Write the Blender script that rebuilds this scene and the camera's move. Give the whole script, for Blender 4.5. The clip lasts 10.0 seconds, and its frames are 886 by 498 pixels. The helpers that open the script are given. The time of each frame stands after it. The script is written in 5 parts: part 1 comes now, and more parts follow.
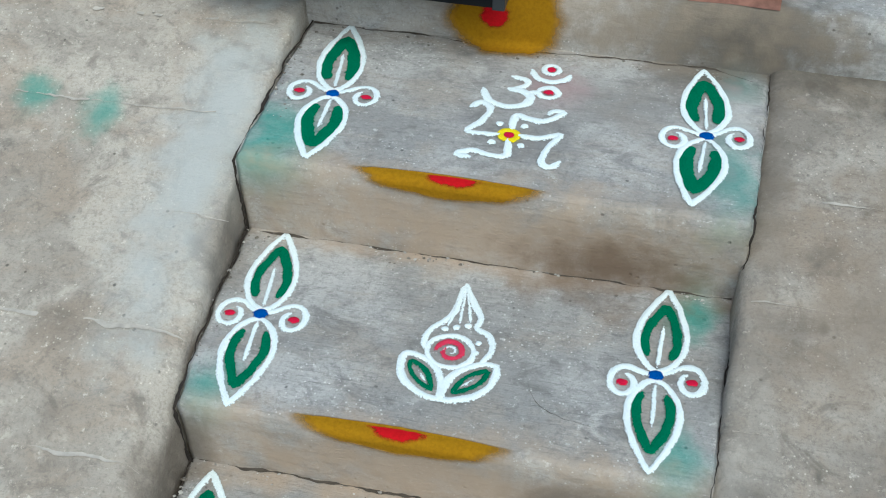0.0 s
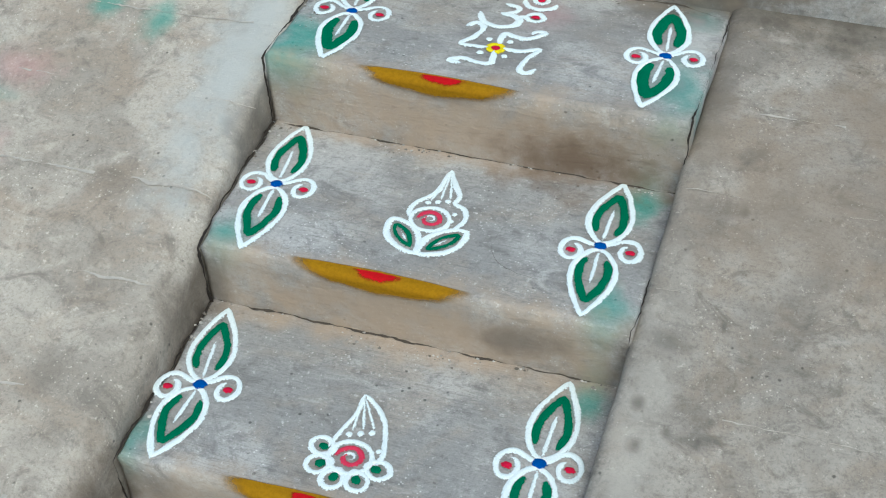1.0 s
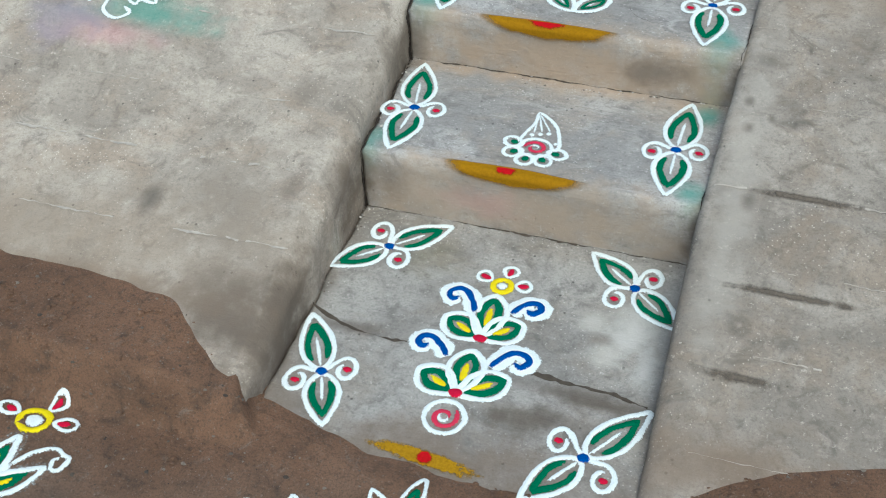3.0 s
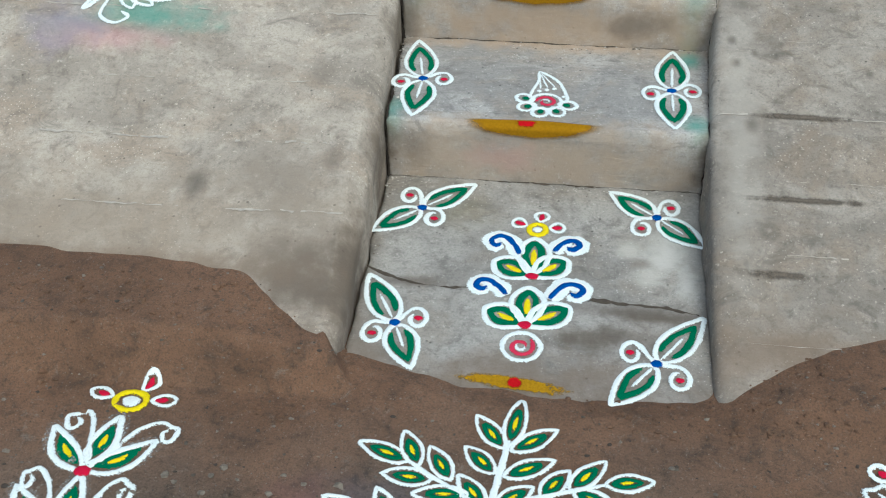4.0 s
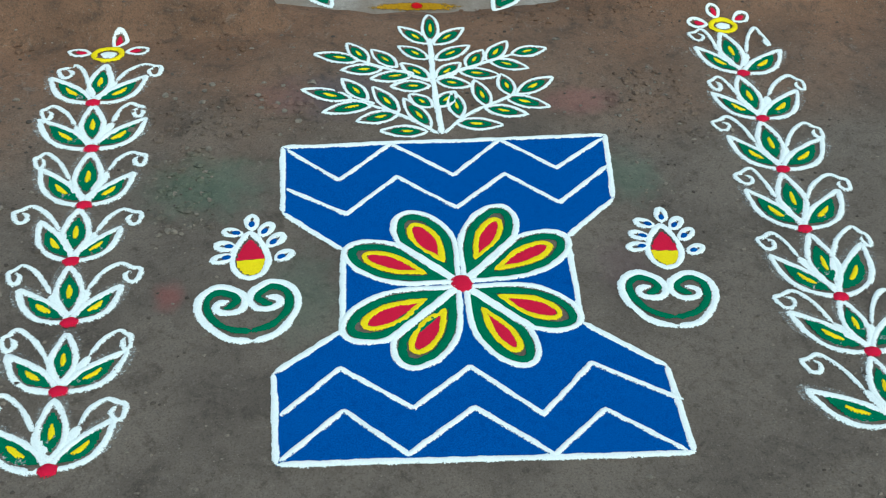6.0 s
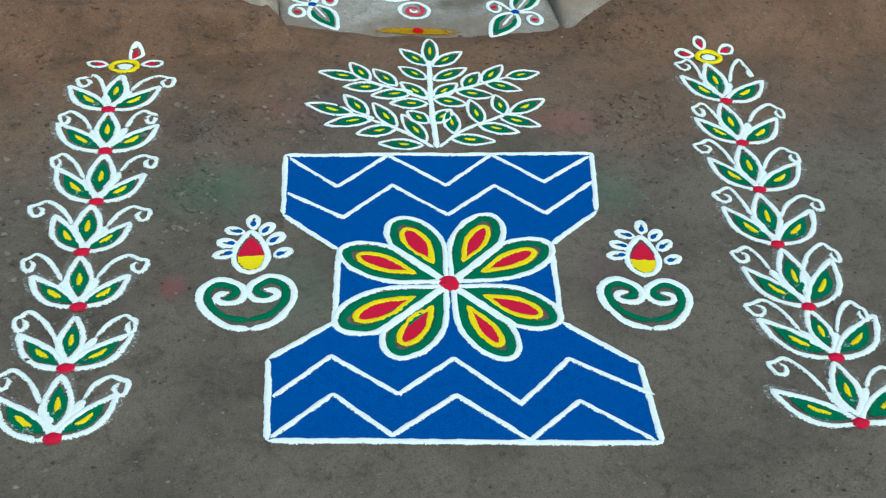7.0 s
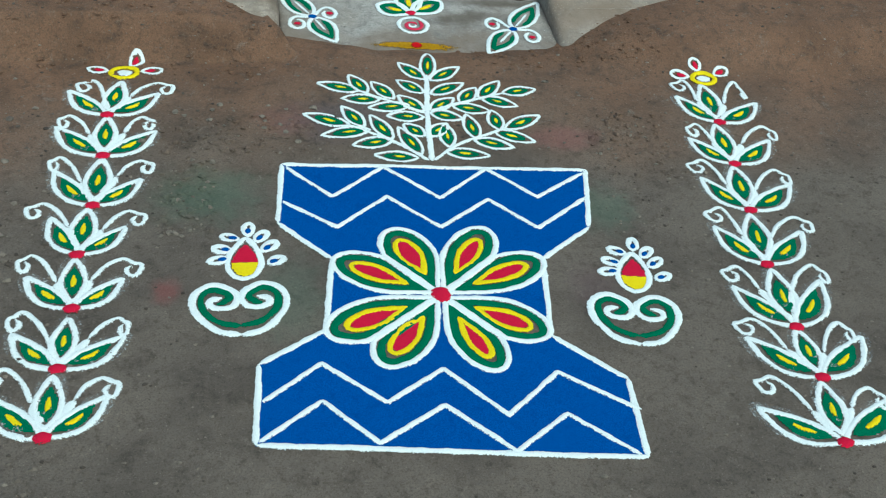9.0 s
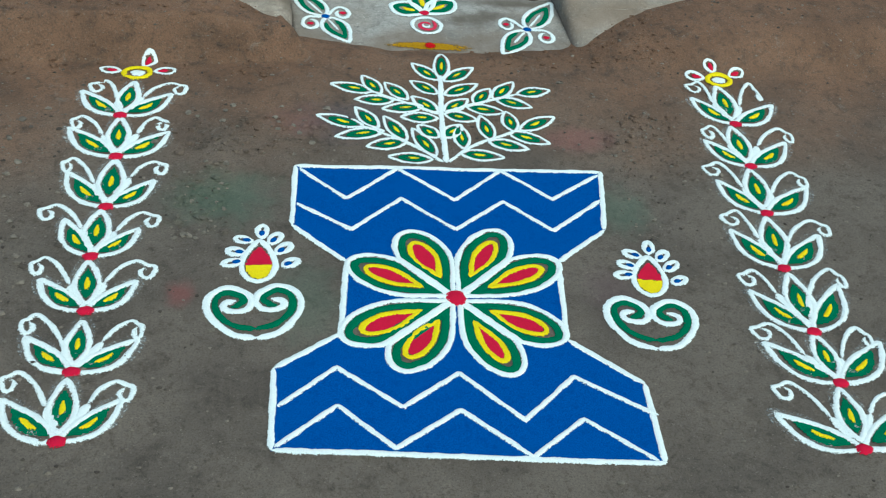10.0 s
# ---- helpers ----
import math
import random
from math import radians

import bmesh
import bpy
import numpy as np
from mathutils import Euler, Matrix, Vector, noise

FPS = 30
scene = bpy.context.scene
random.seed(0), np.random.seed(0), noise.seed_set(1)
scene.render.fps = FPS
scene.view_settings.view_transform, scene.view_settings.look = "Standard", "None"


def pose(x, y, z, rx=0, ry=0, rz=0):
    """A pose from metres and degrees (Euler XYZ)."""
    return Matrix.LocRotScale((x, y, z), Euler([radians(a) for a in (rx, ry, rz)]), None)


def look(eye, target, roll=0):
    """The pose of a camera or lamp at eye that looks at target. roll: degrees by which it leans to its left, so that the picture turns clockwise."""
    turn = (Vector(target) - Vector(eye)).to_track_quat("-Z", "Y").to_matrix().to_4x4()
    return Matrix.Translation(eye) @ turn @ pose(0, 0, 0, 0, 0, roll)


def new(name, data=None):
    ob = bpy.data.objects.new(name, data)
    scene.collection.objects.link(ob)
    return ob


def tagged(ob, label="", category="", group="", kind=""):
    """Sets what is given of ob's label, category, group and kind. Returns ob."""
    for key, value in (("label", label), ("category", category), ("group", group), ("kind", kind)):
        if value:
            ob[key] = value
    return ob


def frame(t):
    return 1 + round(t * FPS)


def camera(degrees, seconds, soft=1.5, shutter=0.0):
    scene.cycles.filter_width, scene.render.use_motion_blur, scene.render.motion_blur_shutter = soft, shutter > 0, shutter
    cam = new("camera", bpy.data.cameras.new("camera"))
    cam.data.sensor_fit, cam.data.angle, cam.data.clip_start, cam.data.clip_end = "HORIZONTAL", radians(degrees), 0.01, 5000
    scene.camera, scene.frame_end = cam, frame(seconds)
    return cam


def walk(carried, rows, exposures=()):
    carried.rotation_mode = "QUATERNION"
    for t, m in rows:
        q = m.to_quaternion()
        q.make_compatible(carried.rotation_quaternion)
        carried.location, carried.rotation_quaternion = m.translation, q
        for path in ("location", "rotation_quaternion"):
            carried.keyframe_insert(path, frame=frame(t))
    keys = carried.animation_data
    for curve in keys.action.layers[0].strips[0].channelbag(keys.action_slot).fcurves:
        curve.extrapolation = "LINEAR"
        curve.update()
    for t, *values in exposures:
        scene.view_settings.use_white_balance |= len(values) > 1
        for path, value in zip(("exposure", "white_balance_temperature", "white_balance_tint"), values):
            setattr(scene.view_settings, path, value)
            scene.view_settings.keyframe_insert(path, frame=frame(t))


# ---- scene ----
cam = camera(41.9, 10.0, 1.1)
PATH = [
    (0, (0.271, -0.616, 1.951), (-0.024, 0.859, 0.632), 0.8),
    (0.5, (0.349, -0.725, 1.964), (0.06, 0.763, 0.659), 1.2),
    (1, (0.587, -1.045, 2.0), (0.151, 0.415, 0.704), 0.4),
    (1.5, (0.671, -1.239, 2.064), (0.128, 0.163, 0.745), -0.8),
    (2, (0.612, -1.495, 2.027), (0.059, -0.13, 0.675), -1.6),
    (2.5, (0.519, -1.874, 2.088), (0.034, -0.488, 0.731), -1.9),
    (2.7, (0.519, -1.972, 2.071), (0.048, -0.568, 0.726), -1.5),
    (3.8, (0.258, -2.49, 1.939), (-0.027, -0.943, 0.704), 0.0),
    (4, (0.038, -2.518, 1.987), (-0.142, -0.979, 0.722), -0.4),
    (4.5, (-0.271, -2.782, 1.877), (-0.205, -1.306, 0.53), 3.5),
    (5, (-0.368, -3.202, 1.858), (-0.213, -1.74, 0.502), 4.6),
    (5.5, (-0.535, -3.388, 1.826), (-0.247, -1.932, 0.485), 5.3),
    (6, (-0.687, -3.503, 1.821), (-0.293, -2.093, 0.459), 4.9),
    (6.2, (-0.686, -3.551, 1.822), (-0.259, -2.147, 0.463), 5.6),
    (7.3, (-0.685, -3.722, 1.848), (-0.358, -2.225, 0.563), 7.0),
    (7.5, (-0.702, -3.727, 1.846), (-0.431, -2.222, 0.557), 7.1),
    (8, (-0.697, -3.729, 1.848), (-0.397, -2.221, 0.568), 7.2),
    (8.5, (-0.679, -3.727, 1.847), (-0.282, -2.234, 0.577), 7.4),
    (9, (-0.687, -3.726, 1.845), (-0.287, -2.236, 0.572), 7.5),
    (9.5, (-0.699, -3.716, 1.849), (-0.307, -2.228, 0.57), 7.6),
    (10, (-0.705, -3.699, 1.844), (-0.315, -2.211, 0.565), 7.5),
]
walk(cam, [(t, look(eye, target, roll)) for t, eye, target, roll in PATH], [(0.0, 0.52, 5780, -5), (1.5, 0.50, 5850, -4), (2.5, 0.55, 5900, -3), (4.0, 0.51, 6060, -3), (5.0, 0.46, 5880, -8), (10.0, 0.45, 5850, -12)])

# ---- light ----
SUN_UP, SUN_ROUND = 58.0, 150.0
world = bpy.data.worlds.new("sky")
scene.world = world
world.use_nodes = True
wn = world.node_tree.nodes
sky = wn.new("ShaderNodeTexSky")
sky.sky_type, sky.sun_disc = "NISHITA", False
sky.sun_elevation, sky.sun_rotation = radians(SUN_UP), radians(SUN_ROUND)
sky.air_density, sky.dust_density = 1.0, 4.0
wn["Background"].inputs["Strength"].default_value = 0.11
world.node_tree.links.new(sky.outputs[0], wn["Background"].inputs["Color"])
sun = new("sun", bpy.data.lights.new("sun", "SUN"))
sun.data.energy, sun.data.angle, sun.data.color = 1.2, radians(50), (1.0, 0.97, 0.93)
sun.matrix_world = look((0.9, -3.4, 4.6), (0, 0, 0))
tagged(sun, kind="structure")


# ---- materials ----
class Mat:
    """A node material on one principled shader, with short ways to add nodes."""

    def __init__(self, name, rough=0.9, metal=0.0):
        self.m = bpy.data.materials.new(name)
        self.m.use_nodes = True
        self.t = self.m.node_tree
        self.b = self.t.nodes["Principled BSDF"]
        self.b.inputs["Roughness"].default_value = rough
        self.b.inputs["Metallic"].default_value = metal
        self.b.inputs["Specular IOR Level"].default_value = 0.25
        geo = self.t.nodes.new("ShaderNodeNewGeometry")
        self.pos = geo.outputs["Position"]
        self.island = geo.outputs["Random Per Island"]

    def put(self, a, b):
        self.t.links.new(a, b)

    def noise(self, scale, detail=4.0, rough=0.55, stretch=None, warp=0.0):
        n = self.t.nodes.new("ShaderNodeTexNoise")
        n.inputs["Scale"].default_value, n.inputs["Detail"].default_value = scale, detail
        n.inputs["Roughness"].default_value, n.inputs["Distortion"].default_value = rough, warp
        src = self.pos
        if stretch:
            mp = self.t.nodes.new("ShaderNodeMapping")
            mp.inputs["Scale"].default_value = stretch
            self.put(src, mp.inputs["Vector"])
            src = mp.outputs[0]
        self.put(src, n.inputs["Vector"])
        return n.outputs["Fac"]

    def cells(self, scale, feature="F1"):
        n = self.t.nodes.new("ShaderNodeTexVoronoi")
        n.feature = feature
        n.inputs["Scale"].default_value = scale
        self.put(self.pos, n.inputs["Vector"])
        return n

    def span(self, value, lo, hi, a=0.0, b=1.0):
        n = self.t.nodes.new("ShaderNodeMapRange")
        n.interpolation_type = "SMOOTHSTEP"
        for key, v in zip(("From Min", "From Max", "To Min", "To Max"), (lo, hi, a, b)):
            n.inputs[key].default_value = v
        self.put(value, n.inputs["Value"])
        return n.outputs[0]

    def calc(self, op, a, b):
        n = self.t.nodes.new("ShaderNodeMath")
        n.operation = op
        for k, v in enumerate((a, b)):
            if isinstance(v, (int, float)):
                n.inputs[k].default_value = v
            else:
                self.put(v, n.inputs[k])
        return n.outputs[0]

    def mix(self, fac, a, b, kind="MIX"):
        n = self.t.nodes.new("ShaderNodeMix")
        n.data_type, n.blend_type = "RGBA", kind
        for k, v in ((0, fac), (6, a), (7, b)):
            if isinstance(v, (int, float)):
                n.inputs[k].default_value = v
            elif isinstance(v, tuple):
                n.inputs[k].default_value = (*v, 1.0)
            else:
                self.put(v, n.inputs[k])
        return n.outputs[2]

    def spot(self, at, size, soft=0.6, rag=0.5, scale=18.0):
        """1 within a ragged patch of that half-size (x, y, z) round a place, 0 outside."""
        mp = self.t.nodes.new("ShaderNodeMapping")
        mp.vector_type = "POINT"
        mp.inputs["Scale"].default_value = [1 / s for s in size]
        mp.inputs["Location"].default_value = [-p / s for p, s in zip(at, size)]
        self.put(self.pos, mp.inputs["Vector"])
        ln = self.t.nodes.new("ShaderNodeVectorMath")
        ln.operation = "LENGTH"
        self.put(mp.outputs[0], ln.inputs[0])
        far = self.calc("ADD", ln.outputs["Value"], self.calc("MULTIPLY", self.noise(scale, 5), rag * 2))
        return self.span(far, 1.0 + rag - soft, 1.0 + rag, 1.0, 0.0)

    def bump(self, height, depth, strength=1.0, after=None):
        n = self.t.nodes.new("ShaderNodeBump")
        n.inputs["Strength"].default_value, n.inputs["Distance"].default_value = strength, depth
        self.put(height, n.inputs["Height"])
        if after is not None:
            self.put(after, n.inputs["Normal"])
        self.put(n.outputs[0], self.b.inputs["Normal"])
        return n.outputs[0]

    def colour(self, c):
        if isinstance(c, tuple):
            self.b.inputs["Base Color"].default_value = (*c, 1.0)
        else:
            self.put(c, self.b.inputs["Base Color"])
        return self

    def ragged(self, lo, hi, scale, amount, top=1.0):
        """Thin out towards the rim of a powder stroke."""
        at = self.t.nodes.new("ShaderNodeAttribute")
        at.attribute_name = "rim"
        v = self.calc("ADD", at.outputs["Fac"], self.calc("MULTIPLY", self.calc("SUBTRACT", self.noise(scale, 3, 0.7), 0.5), amount))
        self.put(self.span(v, lo, hi, 0.0, top), self.b.inputs["Alpha"])
        return self


def concrete(name, light, dark, warm, spots=(), streak=(1, 1, 1), soil=0.55, gloss=0.85, brushed=0.10):
    """Worn cement plaster: clouded stains, trowel and broom lines, grit and pits; spots: (place, size, colour, strength)."""
    m = Mat(name, gloss)
    broad = m.span(m.noise(3.2, 7, 0.62, streak, 0.6), 0.38, 0.60)
    c = m.mix(broad, light, dark)
    c = m.mix(m.calc("MULTIPLY", m.span(m.noise(5.0, 6, 0.65, streak, 0.5), 0.44, 0.66), soil), c, warm)
    c = m.mix(m.span(m.noise(11, 6, 0.7, streak, 0.8), 0.51, 0.68, 0.0, 0.62), c, tuple(v * 0.52 for v in dark))
    c = m.mix(m.span(m.noise(13, 5, 0.65, streak, 0.4), 0.56, 0.74, 0.0, 0.45), c, tuple(min(0.7, v * 1.3) for v in light))
    lines = m.noise(9, 6, 0.75, (1.6, 20, 8), 0.9)
    c = m.mix(m.span(lines, 0.52, 0.68, 0.0, brushed), c, tuple(v * 0.45 for v in dark))
    c = m.mix(m.span(m.noise(34, 6, 0.78, None, 0.4), 0.50, 0.68, 0.0, 0.52), c, tuple(v * 0.50 for v in dark))
    c = m.mix(m.span(m.noise(140, 3, 0.8), 0.46, 0.68, 0.0, 0.42), c, tuple(v * 0.55 for v in dark))
    c = m.mix(m.span(m.noise(62, 5, 0.8), 0.58, 0.68, 0.0, 0.55), c, tuple(min(0.78, v * 1.5) for v in light))
    grit = m.calc("MULTIPLY", m.span(m.cells(85).outputs["Distance"], 0.10, 0.20, 1.0, 0.0), m.span(m.noise(5, 4, 0.7), 0.50, 0.60))
    c = m.mix(m.calc("MULTIPLY", grit, 0.6), c, tuple(min(0.8, v * 1.75) for v in light))
    pit = m.span(m.cells(38).outputs["Distance"], 0.08, 0.17, 1.0, 0.0)
    pit = m.calc("MULTIPLY", pit, m.span(m.noise(9, 4, 0.7), 0.54, 0.60))
    c = m.mix(m.calc("MULTIPLY", pit, 0.75), c, tuple(v * 0.25 for v in dark))
    for at, size, tint, much in spots:
        c = m.mix(m.calc("MULTIPLY", m.spot(at, tuple(v * 1.4 for v in size), 0.95, 0.75, 14.0), much), c, tint)
    m.colour(c)
    n1 = m.bump(m.noise(24, 7, 0.72, streak), 0.006, 0.6)
    n2 = m.bump(lines, 0.0035, 0.35 + brushed * 0.6, n1)
    n3 = m.bump(m.noise(200, 3, 0.7), 0.0014, 0.4, n2)
    m.bump(m.calc("SUBTRACT", 1.0, pit), 0.003, 0.5, n3)
    return m.m


GREEN_DUST, PINK_DUST, MAUVE_DUST, DAMP_AND_SHADE = (0.03, 0.29, 0.23), (0.52, 0.26, 0.27), (0.24, 0.22, 0.28), (0.11, 0.095, 0.08)
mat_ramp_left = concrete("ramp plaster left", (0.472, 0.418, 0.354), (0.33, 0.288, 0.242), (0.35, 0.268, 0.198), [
    ((-0.57, 1.15, 0.55), (0.11, 0.50, 0.3), (0.44, 0.445, 0.425), 0.85), ((-1.2, -0.32, 0.16), (1.6, 0.24, 0.3), (0.29, 0.235, 0.18), 0.6),
    ((-1.18, 0.45, 0.37), (0.22, 0.07, 0.2), GREEN_DUST, 0.6), ((-1.32, 0.88, 0.49), (0.2, 0.14, 0.2), GREEN_DUST, 0.65),
    ((-0.98, 1.22, 0.58), (0.05, 0.06, 0.2), GREEN_DUST, 0.6), ((-0.82, 1.2, 0.58), (0.045, 0.07, 0.2), GREEN_DUST, 0.6),
    ((-1.28, 0.36, 0.35), (0.18, 0.06, 0.2), PINK_DUST, 0.45), ((-1.05, 0.74, 0.45), (0.06, 0.06, 0.2), PINK_DUST, 0.4),
    ((-1.1, 0.98, 0.5), (0.1, 0.06, 0.2), PINK_DUST, 0.35), ((-1.42, 0.4, 0.36), (0.12, 0.12, 0.2), MAUVE_DUST, 0.6),
    # Brown stain along the inner edge, with shade of its side face painted in.
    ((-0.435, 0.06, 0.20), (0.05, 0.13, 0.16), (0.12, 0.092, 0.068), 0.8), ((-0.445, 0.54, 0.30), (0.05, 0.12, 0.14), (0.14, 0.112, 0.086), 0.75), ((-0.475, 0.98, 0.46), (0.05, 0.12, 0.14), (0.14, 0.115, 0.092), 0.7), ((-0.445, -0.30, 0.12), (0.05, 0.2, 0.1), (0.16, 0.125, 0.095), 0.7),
    ((-0.89, -0.16, 0.2), (0.035, 0.05, 0.2), DAMP_AND_SHADE, 0.75), ((-0.65, 0.54, 0.4), (0.05, 0.035, 0.2), DAMP_AND_SHADE, 0.45), ((-0.70, 0.72, 0.45), (0.07, 0.05, 0.2), (0.20, 0.165, 0.13), 0.6), ((-0.62, 0.25, 0.3), (0.05, 0.06, 0.2), (0.19, 0.16, 0.13), 0.5), ((-0.54, -0.05, 0.22), (0.03, 0.10, 0.2), (0.17, 0.14, 0.115), 0.6),
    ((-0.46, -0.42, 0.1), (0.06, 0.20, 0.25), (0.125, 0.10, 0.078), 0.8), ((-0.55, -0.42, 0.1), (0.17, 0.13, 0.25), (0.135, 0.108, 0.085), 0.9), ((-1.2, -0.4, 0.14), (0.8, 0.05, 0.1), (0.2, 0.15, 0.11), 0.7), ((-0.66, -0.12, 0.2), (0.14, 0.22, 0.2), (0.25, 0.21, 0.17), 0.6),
], (1, 1.15, 1))
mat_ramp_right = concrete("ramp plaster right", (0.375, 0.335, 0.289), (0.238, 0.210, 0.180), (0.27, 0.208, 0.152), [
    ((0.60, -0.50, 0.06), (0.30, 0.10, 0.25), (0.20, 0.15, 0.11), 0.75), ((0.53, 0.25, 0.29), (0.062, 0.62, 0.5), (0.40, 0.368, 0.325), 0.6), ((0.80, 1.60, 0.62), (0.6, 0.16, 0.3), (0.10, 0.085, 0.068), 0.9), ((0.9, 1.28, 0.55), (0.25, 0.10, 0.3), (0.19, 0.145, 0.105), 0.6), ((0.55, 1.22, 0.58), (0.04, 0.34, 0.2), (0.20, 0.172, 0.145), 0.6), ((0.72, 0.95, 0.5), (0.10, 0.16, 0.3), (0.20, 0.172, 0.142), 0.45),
    ((0.52, 1.33, 0.62), (0.06, 0.2, 0.2), DAMP_AND_SHADE, 0.6), ((0.6, 0.9, 0.49), (0.04, 0.06, 0.2), DAMP_AND_SHADE, 0.4),
    ((0.55, 0.62, 0.4), (0.05, 0.03, 0.2), DAMP_AND_SHADE, 0.55), ((0.53, 0.4, 0.34), (0.016, 0.022, 0.2), DAMP_AND_SHADE, 0.7),
    ((0.62, 0.46, 0.35), (0.04, 0.05, 0.2), DAMP_AND_SHADE, 0.45), ((0.52, 0.48, 0.36), (0.016, 0.021, 0.2), DAMP_AND_SHADE, 0.7), ((0.58, 0.44, 0.35), (0.012, 0.016, 0.2), DAMP_AND_SHADE, 0.7), ((0.64, 0.43, 0.35), (0.010, 0.013, 0.2), DAMP_AND_SHADE, 0.7), ((0.56, 0.18, 0.27), (0.022, 0.029, 0.2), DAMP_AND_SHADE, 0.7), ((0.65, 0.94, 0.50), (0.010, 0.013, 0.2), DAMP_AND_SHADE, 0.7), ((0.65, 0.67, 0.42), (0.014, 0.018, 0.2), DAMP_AND_SHADE, 0.7), ((0.89, 0.38, 0.33), (0.016, 0.021, 0.2), DAMP_AND_SHADE, 0.7),
    ((0.8, 1.0, 0.5), (0.4, 0.3, 0.3), (0.27, 0.20, 0.14), 0.35),
], (1, 1.15, 1))
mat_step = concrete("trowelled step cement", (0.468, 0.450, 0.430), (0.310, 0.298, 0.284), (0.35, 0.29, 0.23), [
    ((-0.44, 1.12, 0.6), (0.1, 0.16, 0.1), GREEN_DUST, 0.77), ((0.46, 1.2, 0.6), (0.07, 0.16, 0.1), GREEN_DUST, 0.70),
    ((0.46, 1.52, 0.6), (0.07, 0.07, 0.1), GREEN_DUST, 0.56), ((0.43, 1.02, 0.4), (0.05, 0.08, 0.1), GREEN_DUST, 0.84),
    ((-0.41, 0.66, 0.4), (0.06, 0.06, 0.1), GREEN_DUST, 0.70), ((0.42, 0.66, 0.4), (0.05, 0.08, 0.1), GREEN_DUST, 0.63),
    ((-0.42, 0.2, 0.24), (0.05, 0.07, 0.1), GREEN_DUST, 0.56), ((0.42, 0.2, 0.24), (0.05, 0.05, 0.1), GREEN_DUST, 0.70),
    ((0.42, 0.57, 0.24), (0.04, 0.06, 0.1), GREEN_DUST, 0.63), ((0.1, 1.43, 0.62), (0.07, 0.08, 0.1), PINK_DUST, 0.55),
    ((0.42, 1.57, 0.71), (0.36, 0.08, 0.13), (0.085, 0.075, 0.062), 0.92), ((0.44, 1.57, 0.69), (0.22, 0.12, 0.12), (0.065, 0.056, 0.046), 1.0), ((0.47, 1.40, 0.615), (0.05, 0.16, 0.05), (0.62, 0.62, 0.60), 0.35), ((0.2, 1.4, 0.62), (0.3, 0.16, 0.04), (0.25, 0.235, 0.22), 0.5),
    ((0.0, 1.075, 0.5), (0.75, 0.05, 0.16), (0.42, 0.315, 0.225), 0.85), ((0.0, 0.615, 0.31), (0.75, 0.05, 0.14), (0.42, 0.315, 0.225), 0.85),
    ((0.0, 0.17, 0.12), (0.75, 0.05, 0.16), (0.40, 0.312, 0.235), 0.8), ((0.0, 1.57, 0.7), (0.75, 0.05, 0.14), (0.40, 0.32, 0.24), 0.5),
    ((0.27, 1.07, 0.46), (0.2, 0.12, 0.08), (0.15, 0.10, 0.065), 0.85), ((0.25, 0.61, 0.32), (0.1, 0.05, 0.05), DAMP_AND_SHADE, 0.6),
    # Dark patches at the riser ends put corner shade into the colour.
    ((-0.1, 0.16, 0.13), (0.12, 0.06, 0.06), PINK_DUST, 0.25), ((-0.43, 0.155, 0.13), (0.035, 0.05, 0.10), (0.10, 0.078, 0.058), 0.9), ((-0.36, 0.155, 0.16), (0.05, 0.05, 0.07), (0.19, 0.145, 0.105), 0.7), ((-0.44, 0.61, 0.3), (0.05, 0.06, 0.1), DAMP_AND_SHADE, 0.7),
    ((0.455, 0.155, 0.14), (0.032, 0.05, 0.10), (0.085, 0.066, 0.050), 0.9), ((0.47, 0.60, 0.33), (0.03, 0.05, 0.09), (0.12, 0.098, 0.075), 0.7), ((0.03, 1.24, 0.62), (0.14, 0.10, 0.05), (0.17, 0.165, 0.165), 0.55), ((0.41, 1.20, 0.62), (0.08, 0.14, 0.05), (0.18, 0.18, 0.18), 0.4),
], (1, 1.4, 1), 0.5, 0.8, 0.50)
